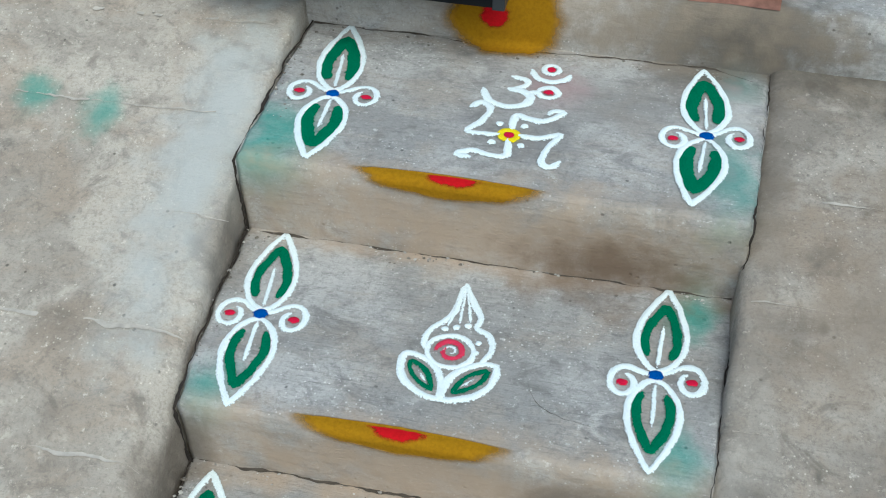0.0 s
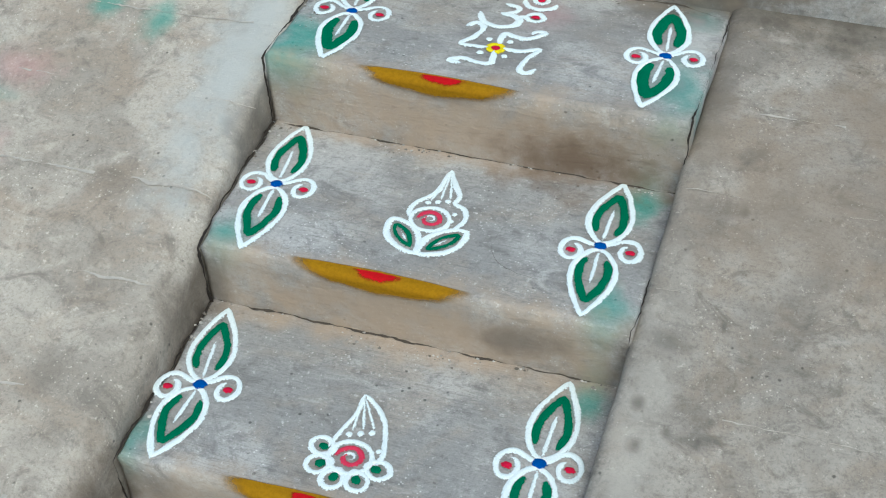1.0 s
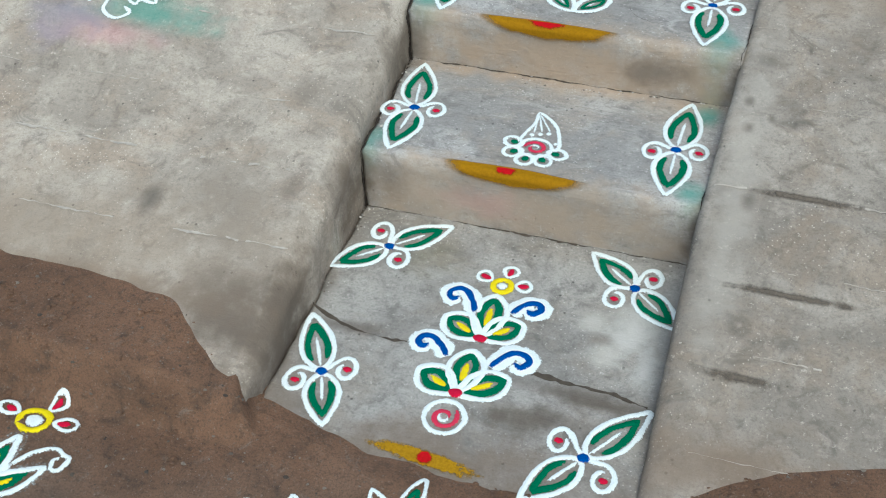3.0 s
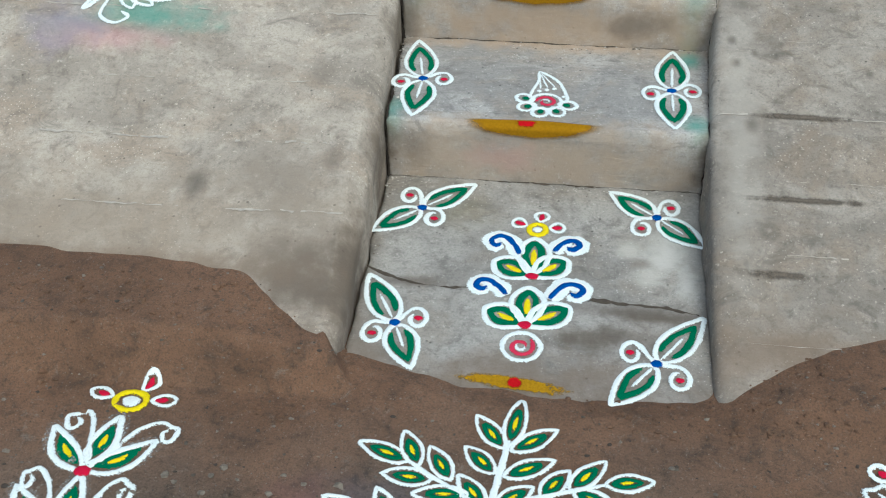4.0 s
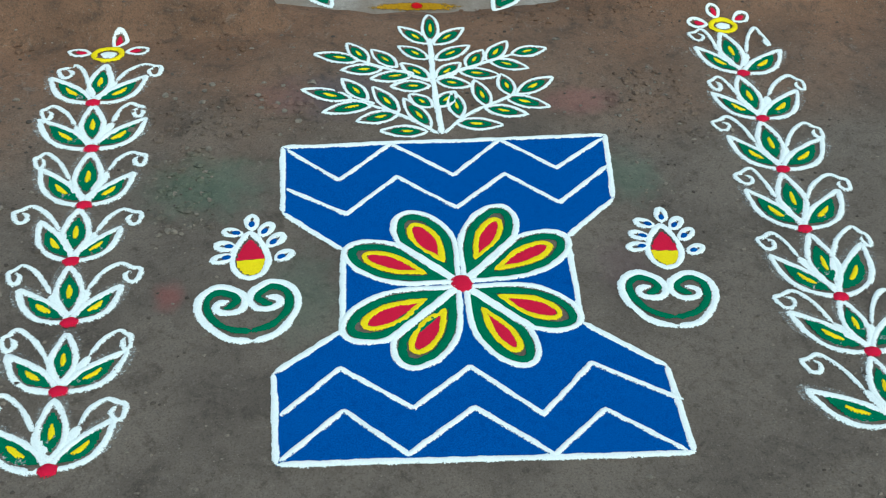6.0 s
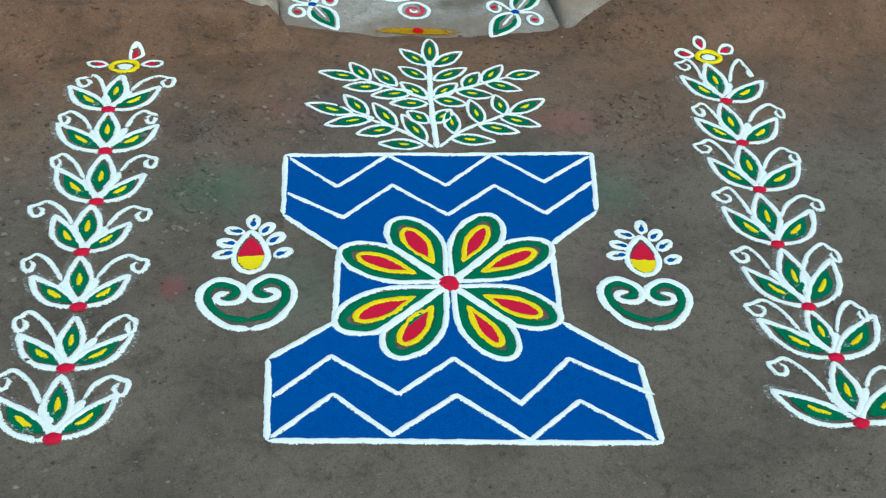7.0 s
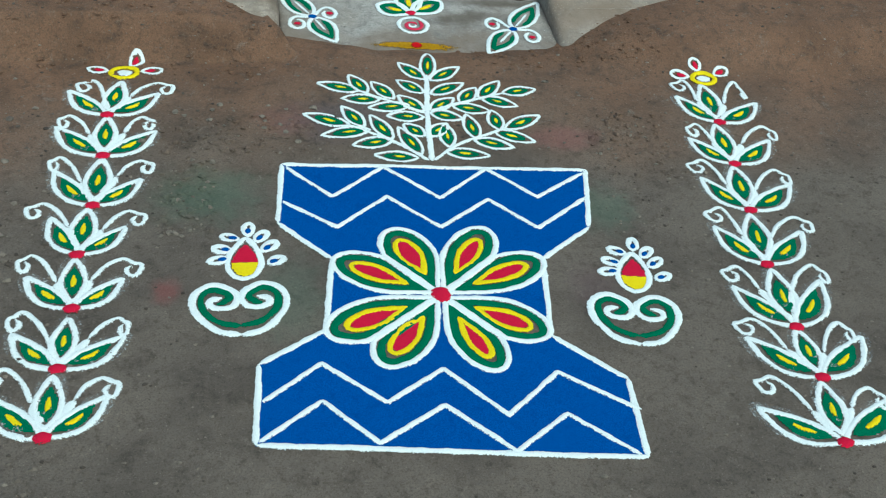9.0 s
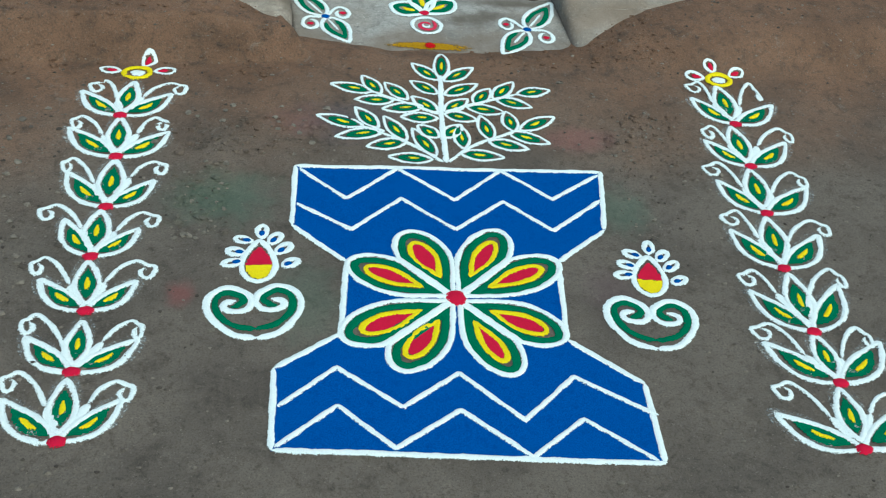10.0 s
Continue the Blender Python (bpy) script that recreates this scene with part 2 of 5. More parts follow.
mat_slab = concrete("bottom slab cement", (0.382, 0.364, 0.338), (0.252, 0.238, 0.220), (0.27, 0.222, 0.17), [
    ((0.22, -0.42, 0.02), (0.14, 0.06, 0.1), (0.12, 0.10, 0.085), 0.8), ((0.3, -0.33, 0.02), (0.22, 0.025, 0.1), (0.12, 0.1, 0.085), 0.75),
    ((-0.33, -0.27, 0.02), (0.16, 0.02, 0.1), (0.13, 0.11, 0.095), 0.7), ((-0.45, -0.2, 0.02), (0.05, 0.25, 0.1), (0.14, 0.12, 0.1), 0.6),
    ((0.35, -0.10, 0.02), (0.06, 0.09, 0.1), (0.60, 0.59, 0.56), 0.8), ((0.25, -0.10, 0.02), (0.05, 0.04, 0.1), (0.56, 0.53, 0.48), 0.7), ((0.30, -0.20, 0.02), (0.05, 0.04, 0.1), (0.52, 0.50, 0.46), 0.6), ((0.40, -0.22, 0.02), (0.03, 0.08, 0.1), (0.56, 0.55, 0.53), 0.7), ((0.28, -0.14, 0.02), (0.03, 0.02, 0.1), (0.15, 0.125, 0.10), 0.6),
    ((0.17, -0.44, 0.02), (0.10, 0.05, 0.1), (0.12, 0.10, 0.08), 0.9), ((0.33, -0.345, 0.02), (0.13, 0.022, 0.1), (0.12, 0.10, 0.08), 0.9),
    ((0.3, -0.08, 0.02), (0.09, 0.06, 0.1), (0.42, 0.41, 0.38), 0.4), ((0.0, -0.60, 0.0), (0.6, 0.11, 0.1), (0.17, 0.128, 0.095), 0.75), ((-0.40, -0.50, 0.02), (0.10, 0.16, 0.1), (0.20, 0.16, 0.125), 0.55),
    ((-0.2, 0.02, 0.02), (0.1, 0.08, 0.1), (0.27, 0.24, 0.14), 0.3), ((0.43, -0.1, 0.02), (0.06, 0.25, 0.1), (0.36, 0.36, 0.34), 0.35),
], (1, 1.2, 1), 0.4, 0.75, 0.08)


def soil_material():
    m = Mat("packed earth", 0.95)
    sep = m.t.nodes.new("ShaderNodeSeparateXYZ")
    m.put(m.pos, sep.inputs[0])
    reach = m.calc("ADD", sep.outputs["Y"], m.calc("MULTIPLY", m.noise(2.2, 5), 0.9))
    near_steps = m.span(reach, -0.95, -0.2)
    grey = m.mix(m.span(m.noise(3.2, 6, 0.65), 0.35, 0.68), (0.150, 0.125, 0.103), (0.096, 0.080, 0.067))
    brown = m.mix(m.span(m.noise(4.0, 6, 0.65), 0.35, 0.68), (0.186, 0.106, 0.066), (0.130, 0.074, 0.046))
    c = m.mix(near_steps, grey, brown)
    c = m.mix(m.span(m.noise(16, 6, 0.75, None, 0.5), 0.50, 0.70, 0.0, 0.65), c, (0.050, 0.040, 0.033))
    c = m.mix(m.span(m.noise(42, 5, 0.75), 0.52, 0.70, 0.0, 0.6), c, (0.045, 0.035, 0.028))
    c = m.mix(m.span(m.noise(24, 6, 0.8, None, 0.6), 0.55, 0.72, 0.0, 0.6), c, (0.20, 0.168, 0.138))
    c = m.mix(m.span(m.noise(130, 3, 0.8), 0.60, 0.70, 0.0, 0.6), c, (0.24, 0.205, 0.17))
    c = m.mix(m.span(m.noise(210, 3, 0.8), 0.46, 0.66, 0.0, 0.45), c, (0.040, 0.031, 0.025))
    for at, size, tint, much in [
        ((-0.68, -1.32, 0), (0.2, 0.16, 0.2), (0.07, 0.15, 0.10), 0.36), ((0.33, -1.1, 0), (0.14, 0.08, 0.2), (0.25, 0.085, 0.09), 0.3),
        ((0.36, -1.42, 0), (0.12, 0.14, 0.2), (0.08, 0.14, 0.10), 0.4), ((-0.5, -1.72, 0), (0.12, 0.2, 0.2), (0.07, 0.12, 0.085), 0.35),
        ((-0.3, -1.0, 0), (0.22, 0.14, 0.2), (0.07, 0.07, 0.10), 0.35), ((-0.78, -1.68, 0), (0.05, 0.06, 0.2), (0.25, 0.06, 0.06), 0.4),
        ((-0.45, -1.0, 0), (0.12, 0.1, 0.2), (0.2, 0.09, 0.085), 0.3), ((0.25, -1.75, 0), (0.1, 0.15, 0.2), (0.10, 0.06, 0.07), 0.35)]:
        c = m.mix(m.calc("MULTIPLY", m.spot(at, size, 0.8), much), c, tint)
    m.colour(c)
    n1 = m.bump(m.noise(38, 7, 0.70), 0.009, 0.55)
    n2 = m.bump(m.noise(170, 4, 0.75), 0.004, 0.7, n1)
    m.bump(m.span(m.cells(75).outputs["Distance"], 0.1, 0.5, 1.0, 0.0), 0.0025, 0.3, n2)
    return m.m


mat_soil = soil_material()


def powder(name, colour, deep, rag=2.1, lo=0.30, hi=0.50, grain=420, fleck=260):
    m = Mat(name, 1.0)
    m.b.inputs["Specular IOR Level"].default_value = 0.05
    c = m.mix(m.span(m.noise(grain, 3, 0.75), 0.35, 0.7), colour, deep)
    c = m.mix(m.span(m.noise(45, 4, 0.6), 0.5, 0.75, 0.0, 0.5), c, deep)
    m.colour(c)
    m.bump(m.noise(grain, 4, 0.75), 0.002, 0.6)
    m.ragged(lo, hi, fleck, rag)
    return m.m


mat_white = powder("white rice powder", (0.80, 0.87, 0.87), (0.66, 0.72, 0.73))
mat_dry = powder("dry loose white powder", (0.80, 0.87, 0.87), (0.64, 0.70, 0.71), 3.0, 0.30, 0.55)
mat_spill = powder("thin spilt white powder", (0.55, 0.58, 0.57), (0.38, 0.38, 0.37), 3.0, 1.05, 2.2, 420, 150)
mat_green = powder("green colour powder", (0.004, 0.155, 0.075), (0.003, 0.10, 0.05))
mat_blue = powder("blue colour powder", (0.005, 0.082, 0.34), (0.002, 0.045, 0.21))
mat_red = powder("red colour powder", (0.54, 0.009, 0.048), (0.41, 0.008, 0.036))
mat_pink = powder("crimson colour powder", (0.62, 0.045, 0.10), (0.48, 0.03, 0.07))
mat_yellow = powder("yellow colour powder", (0.80, 0.66, 0.012), (0.66, 0.51, 0.008))
mat_turmeric = powder("turmeric paste", (0.315, 0.158, 0.006), (0.255, 0.125, 0.005), 0.16, 0.04, 0.34, 130, 26)
mat_kumkum = powder("vermilion paste", (0.47, 0.006, 0.012), (0.37, 0.006, 0.009), 0.5, 0.0, 0.36, 130, 80)


def plain_material(name, colour, rough, metal=0.0, vary=0.3, scale=14):
    m = Mat(name, rough, metal)
    m.colour(m.mix(m.span(m.noise(scale, 5), 0.35, 0.7, 0.0, vary), colour, tuple(v * 0.45 for v in colour)))
    m.bump(m.noise(scale * 12, 4), 0.001, 0.4)
    return m.m


def pebble_material():
    m = Mat("mixed pebbles", 0.85)
    c = m.mix(m.span(m.island, 0.0, 1.0), (0.045, 0.036, 0.03), (0.20, 0.17, 0.14))
    m.colour(m.mix(m.span(m.noise(300, 3), 0.4, 0.7, 0.0, 0.4), c, (0.07, 0.055, 0.045)))
    return m.m


mat_pebble = pebble_material()
def grit_material():
    m = Mat("cement crumbs", 0.9)
    m.colour(m.mix(m.span(m.island, 0.0, 1.0), (0.14, 0.12, 0.10), (0.52, 0.49, 0.45)))
    return m.m


mat_grit = grit_material()
mat_chip = plain_material("pale stone chips", (0.185, 0.16, 0.132), 0.9, 0.0, 0.7, 90)
mat_brick = plain_material("broken red brick", (0.34, 0.17, 0.13), 0.95, 0.0, 0.7, 30)
mat_black = plain_material("black painted metal", (0.012, 0.014, 0.016), 0.35, 0.6, 0.5, 20)


# ---- shared geometry ----
def nz(x, y, z=0.0):
    return noise.noise((x, y, z))


def smooth(v, lo, hi):
    k = min(1.0, max(0.0, (v - lo) / (hi - lo)))
    return k * k * (3 - 2 * k)


def mesh_part(name, verts, faces, material, parent=None, label="", rim=None, shade=True, at=(0, 0, 0)):
    """Links one mesh under a thing; the vertices are in the world and are kept relative to the thing's base."""
    me = bpy.data.meshes.new(name)
    me.from_pydata([(v[0] - at[0], v[1] - at[1], v[2] - at[2]) for v in verts], [], faces)
    me.materials.append(material)
    if rim is not None:
        me.attributes.new("rim", "FLOAT", "POINT").data.foreach_set("value", np.asarray(rim, dtype=np.float32))
    if shade:
        me.polygons.foreach_set("use_smooth", [True] * len(me.polygons))
    me.update()
    ob = new(name, me)
    if parent is None:
        ob.location = at
    else:
        ob.parent = parent
    if label:
        tagged(ob, label)
    return ob


def base(name, at, label, category, group=""):
    ob = new(name)
    ob.empty_display_size = 0.05
    ob.location = at
    return tagged(ob, label, category, group)


# heights of the ground, slab, treads and ramps
TREADS = ((0.243, 0.160, 0.622), (0.417, 0.607, 1.082), (0.615, 1.062, 1.60))  # height, nose, back


def left_edge(y):
    return -0.441 - 0.045 * smooth(y, 0.3, 1.1) + 0.006 * nz(y * 7, 0.5, 90.0) + 0.005 * nz(y * 23, 0.5, 91.0)


def right_edge(y):
    return 0.447 + 0.03 * max(0.0, y) + 0.03 * max(0.0, y - 0.2) + 0.002 * nz(y * 9, 0.5, 92.0)



def slab_z(x, y):
    return 0.012 + 0.028 * (y + 0.62) / 0.79 + 0.0016 * nz(x * 5, y * 5, 3.1)


def ramp_left_z(x, y):
    return 0.25 + 0.272 * y + 0.003 * nz(x * 2, y * 3, 7.0) + 0.012 * smooth(-x, 0.9, 0.5) - 0.006 - (0.048 - 0.040 * smooth(y, 0.40, 1.0) - 0.030 * smooth(-y, 0.36, 0.54)) * max(0.0, 1 - max(0.0, left_edge(y) - x) / 0.047) ** 1.15


def ramp_right_z(x, y):
    return 0.219 + 0.30 * y - 0.12 * max(0.0, y - 1.05) + 0.003 * nz(x * 2, y * 3, 9.0) - 0.016 * max(0.0, 1 - max(0.0, x - right_edge(y)) / 0.034) ** 1.7


def ground_z(x, y):
    rough = 0.004 * nz(x * 1.3, y * 1.3) + 0.0022 * nz(x * 6, y * 6, 2.0)
    foot = 0.018 * smooth(y, -1.30, -0.78)
    if x < 0:
        low = 0.437 - 0.05 * smooth(-y, 0.54, 0.68)
        side, rise = smooth(-x, low, low + 0.045), smooth(y, -0.70, -0.61)
        heap = (0.141 - 0.042 * smooth(x, -0.74, -0.48) - foot) * rise + foot
    else:
        side, rise = smooth(x, 0.40, 0.50), smooth(y, -0.82, -0.60)
        heap = (0.018 + 0.094 * (1 - math.exp(-max(0.0, x - 0.43) / 0.29)) - foot) * rise + foot
    clod = (0.009 * nz(x * 6, y * 6, 5.0) + 0.008 * nz(x * 15, y * 15, 6.0) + 0.0018 * nz(x * 31, y * 31, 6.0)) * smooth(y, -0.80, -0.66) * (1.0 if x < 0 else 0.5) * (1 - 0.8 * smooth(y, -0.70, -0.56))
    edge = -0.63 + 0.06 * ((x - 0.12) / 0.45) ** 2 + 0.02 * nz(x * 7, 0.3, 1.0)
    if y > edge - 0.06:
        middle = 0.012 + 0.028 * (y + 0.62) / 0.79 + max(-0.06, min(0.015, (edge - y) * 0.26)) + 0.002 * nz(x * 25, y * 25)
    else:
        middle = 0.02 * smooth(y, -1.25, -0.80) + 0.006 * smooth(y, -0.80, edge - 0.06)
    h = rough + side * (heap + clod) + (1 - side) * middle
    return h - 0.25 * smooth(y, -0.2, 0.1)


def tread_z(k):
    top = TREADS[k][0]
    return lambda x, y: top + 0.0018 * nz(x * 5, y * 5, 11.0 + k)


# ---- the setting ----
def axis_line(dense_lo, dense_hi, step, far):
    mid = list(np.arange(dense_lo, dense_hi + step / 2, step))
    out = [0.15, 0.5, 1.2, 3.0, 8.0, 25.0, 80.0, far]
    return [dense_lo - o for o in reversed(out)] + mid + [dense_hi + o for o in out]


def sheet(xs, ys, height):
    verts = [(x, y, height(x, y)) for y in ys for x in xs]
    n = len(xs)
    faces = [(j * n + i, j * n + i + 1, (j + 1) * n + i + 1, (j + 1) * n + i) for j in range(len(ys) - 1) for i in range(n - 1)]
    return verts, faces


fine = lambda line, lo, hi, step: sorted([q for q in line if not lo - 1e-6 <= q <= hi] + list(np.arange(lo, hi, step)))
v, f = sheet(fine(axis_line(-2.0, 1.7, 0.016, 400.0), -0.72, -0.36, 0.006), fine(axis_line(-3.0, -0.28, 0.016, 400.0), -0.76, -0.42, 0.006), ground_z)
ground = tagged(mesh_part("ground", v, f, mat_soil), "packed brown earth with grit and small stones", "ground", kind="structure")


def block(x0, x1, y0, y1, top, bottom, step=0.03, worn=0.006, lean=0.0, seed=0.0, wave=0.002, start=None, stop=None, chip=0.0, worn_y=None, open_y=False, near=()):
    """A solid with an uneven top, worn upper edges and sides that wander a little."""
    nx, ny = max(2, int((x1 - x0) / step)), max(2, int((y1 - y0) / step))
    wide = x1 - x0
    us = [0.0, worn / wide] + [i / nx for i in range(1, nx)] + [1 - worn / wide, 1.0]
    us = sorted(us + [d / wide if d > 0 else 1 + d / wide for d in near])  # extra columns close to a side
    ws = [0.0, worn / (y1 - y0)] + [j / ny for j in range(1, ny)] + [1 - worn / (y1 - y0), 1.0]
    verts, faces, n = [], [], len(us)
    for j, w in enumerate(ws):
        for i, u in enumerate(us):
            y = y0 + w * (y1 - y0)
            xa, xb = start(y) if start else x0, stop(y) if stop else x1
            x = xa + u * (xb - xa)
            z = top(x, y)
            border = (i in (0, n - 1)) + (j in (0, len(ws) - 1))
            if border:
                edge_y = j in (0, len(ws) - 1) and i not in (0, n - 1)
                z -= (worn_y if edge_y and worn_y else worn) * (0.75 + 0.6 * nz(x * 11, y * 11, seed)) * (1.3 if border > 1 and not worn_y else 1.0)
                z -= chip * max(0.0, nz(x * 16, y * 16, seed + 6) - 0.25)
                x += wave * nz(y * 13, z * 13, seed + 1)
                y += (0 if worn_y else wave) * nz(x * 13, z * 13, seed + 2)
            verts.append((x, y, z))
    faces += [(j * n + i, j * n + i + 1, (j + 1) * n + i + 1, (j + 1) * n + i) for j in range(len(ws) - 1) for i in range(n - 1)]
    m = len(ws)
    ring = [i for i in range(n)] + [j * n + n - 1 for j in range(1, m)] + [(m - 1) * n + i for i in range(n - 2, -1, -1)] + [j * n for j in range(m - 2, 0, -1)]
    rows, last = 5, ring
    for r in range(1, rows + 1):
        now = []
        for k in ring:
            x, y, z = verts[k]
            low = bottom(x, y) if callable(bottom) else bottom
            q = r / rows
            zz = z + (low - z) * q
            front = smooth(y0 + 0.02 - y, 0.0, 0.015)
            sway = wave * 1.5
            verts.append((x + sway * nz(y * 9, zz * 9, seed + 4), y + front * lean * q + (0 if worn_y else sway) * nz(x * 9, zz * 9, seed + 3), zz))
            now.append(len(verts) - 1)
        c = len(ring)
        faces += [(last[(k + 1) % c], last[k], now[k], now[(k + 1) % c]) for k in range(c)
                  if not open_y or (n - 1 <= k < n + m - 2) or k >= 2 * n + m - 3]
        last = now
    return verts, faces


stairs = base("steps", (0, 0, 0), "three worn grey cement steps between two ramps", "steps")
tagged(stairs, kind="structure")
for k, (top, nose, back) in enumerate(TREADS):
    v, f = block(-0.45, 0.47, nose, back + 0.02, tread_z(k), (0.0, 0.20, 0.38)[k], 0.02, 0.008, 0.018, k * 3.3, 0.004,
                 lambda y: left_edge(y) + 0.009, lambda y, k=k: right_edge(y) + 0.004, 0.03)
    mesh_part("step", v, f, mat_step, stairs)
v, f = block(-0.44, 0.445, -0.74, 0.2, slab_z, -0.12, 0.02, 0.008, 0.0, 21.0, 0.004, lambda y: left_edge(y) + 0.006, lambda y: right_edge(y) + 0.004)
slab = tagged(mesh_part("bottom_slab", v, f, mat_slab), "cracked grey cement slab sunk into the earth", "slab", kind="structure")


def threshold_z(x, y):
    return 0.772 + 0.003 * nz(x * 6, y * 6, 31.0)


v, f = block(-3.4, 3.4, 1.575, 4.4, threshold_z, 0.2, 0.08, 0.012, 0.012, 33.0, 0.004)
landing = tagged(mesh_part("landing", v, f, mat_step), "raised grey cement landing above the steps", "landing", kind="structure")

# the ramps are laid in courses across the slope, each a little off its neighbour
COURSES = (-0.625, -0.47, -0.222, 0.0, 0.212, 0.482, 0.728, 0.978, 1.225, 1.475, 1.66)


def ramp(name, label, x0, x1, height, material, seed, start=None, stop=None, near=()):
    top = tagged(base(name, (0, 0, 0), label, "ramp"), kind="structure")
    for k in range(len(COURSES) - 1):
        y0, y1 = COURSES[k], COURSES[k + 1]
        lift = 0.0022 * ((k * 7 + seed) % 3 - 1)

        def course_z(x, y, k=k, y0=y0, y1=y1, lift=lift):
            return height(x, y) + lift * math.sin(math.pi * (y - y0) / (y1 - y0)) + 0.0025 * nz(x * 8, y * 8, seed)

        v, f = block(x0, x1, y0, y1, course_z, lambda x, y: height(x, y) - 0.32, 0.05, 0.016, 0.0, seed, 0.006, start, stop, 0.0, 0.0014, True, near)
        mesh_part("course", v, f, material, top)
    return top


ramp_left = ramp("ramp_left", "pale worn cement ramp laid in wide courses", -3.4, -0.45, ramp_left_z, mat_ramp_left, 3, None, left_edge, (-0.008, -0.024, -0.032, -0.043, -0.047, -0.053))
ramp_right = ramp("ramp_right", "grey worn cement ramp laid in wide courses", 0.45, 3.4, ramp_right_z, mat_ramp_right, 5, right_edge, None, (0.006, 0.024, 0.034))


# ---- strokes of coloured powder ----
def spline(points, closed=False, n=14):
    """A smooth line through a few points."""
    p = [Vector(q) for q in points]
    out, c = [], len(p)
    for i in range(c if closed else c - 1):
        a, b, d, e = (p[(i + s) % c] if closed else p[min(max(i + s, 0), c - 1)] for s in (-1, 0, 1, 2))
        for k in range(n):
            t = k / n
            out.append(0.5 * ((2 * b) + (d - a) * t + (2 * a - 5 * b + 4 * d - e) * t * t + (3 * b - a - 3 * d + e) * t ** 3))
    if not closed:
        out.append(p[-1])
    return [(q.x, q.y) for q in out]


def even(points, step, closed=False):
    """The same line in even steps."""
    p = np.array(points, float)
    if closed:
        p = np.vstack([p, p[:1]])
    run = np.r_[0, np.cumsum(np.hypot(*np.diff(p, axis=0).T))]
    n = max(3, int(round(run[-1] / step)))
    s = np.linspace(0, run[-1], n + 1)[: -1 if closed else None]
    return np.stack([np.interp(s, run, p[:, 0]), np.interp(s, run, p[:, 1])], 1)


SEED = [0.0]


def stroke(thing, name, points, width, material, surf, closed=False, high=0.0032, step=0.0055, taper=0.6, label="", under=None):
    """A hand-poured line of powder: a low ridge with ragged rims, lying on surf."""
    SEED[0] += 1.37
    s0 = SEED[0]
    p = even(points, step, closed)
    n = len(p)
    if closed:
        d = np.roll(p, -1, 0) - np.roll(p, 1, 0)
    else:
        d = np.gradient(p, axis=0)
    d /= np.maximum(np.hypot(d[:, 0], d[:, 1]), 1e-9)[:, None]
    side = np.stack([-d[:, 1], d[:, 0]], 1)
    at = thing.location
    cols, verts, rims = (-1.0, -0.62, 0.0, 0.62, 1.0), [], []
    for i in range(n):
        end = 1.0 if closed else min(1.0, taper + (1 - taper) * min(i, n - 1 - i) / 2.5)
        w = width * 0.565 * end * (1 + 0.22 * nz(p[i, 0] * 28, p[i, 1] * 28, s0))
        sway = 0.10 * width * nz(p[i, 0] * 40, p[i, 1] * 40, s0 + 9)
        for k, c in enumerate(cols):
            rag = 1 + (0.26 * nz(p[i, 0] * 150, p[i, 1] * 150, s0 + k) if abs(c) == 1 else 0)
            x, y = p[i] + side[i] * (c * w * rag + sway)
            z = surf(x, y) + 0.0016 + (0.0, 0.7, 1.0, 0.7, 0.0)[k] * high * (1 + 0.35 * nz(x * 90, y * 90, s0))
            verts.append((x, y, z))
            rims.append(min(1.3, (1 - abs(c)) * w / 0.0052) * (end if end < 1 else 1.0))
    m, faces = len(cols), []
    for i in range(n if closed else n - 1):
        j = (i + 1) % n
        faces += [(i * m + k + 1, i * m + k, j * m + k, j * m + k + 1) for k in range(m - 1)]
    return mesh_part(name, verts, faces, material, under or thing, label, rims, at=at)


def dab(thing, name, c, rx, ry, material, surf, turn=0.0, high=0.004, label="", under=None):
    """A pinch of powder: a small ragged mound."""
    SEED[0] += 1.37
    s0, verts, rims, faces = SEED[0], [(c[0], c[1], surf(*c) + 0.002 + high)], [1.0], []
    ca, sa, k = math.cos(turn), math.sin(turn), 18
    for ring, (r, h, rim) in enumerate(((0.5, 0.9, 1.0), (0.85, 0.55, 0.62), (1.1, 0.0, 0.0))):
        for i in range(k):
            a = 2 * math.pi * i / k
            q = r * (1 + 0.16 * nz(math.cos(a) * 1.5, math.sin(a) * 1.5, s0) + 0.08 * nz(math.cos(a) * 5, math.sin(a) * 5, s0))
            u, w = rx * q * math.cos(a), ry * q * math.sin(a)
            x, y = c[0] + u * ca - w * sa, c[1] + u * sa + w * ca
            verts.append((x, y, surf(x, y) + 0.002 + h * high))
            rims.append(rim)
    faces += [(0, 1 + i, 1 + (i + 1) % k) for i in range(k)]
    for ring in range(2):
        o = 1 + ring * k
        faces += [(o + i, o + k + i, o + k + (i + 1) % k, o + (i + 1) % k) for i in range(k)]
    return mesh_part(name, verts, faces, material, under or thing, label, rims, at=thing.location)


def inside(poly, x, y):
    p = np.asarray(poly)
    x0, y0 = p[:, 0], p[:, 1]
    x1, y1 = np.roll(x0, -1), np.roll(y0, -1)
    with np.errstate(divide="ignore", invalid="ignore"):
        hit = ((y0 > y) != (y1 > y)) & (x < (x1 - x0) * (y - y0) / (y1 - y0) + x0)
    return hit.sum() % 2 == 1


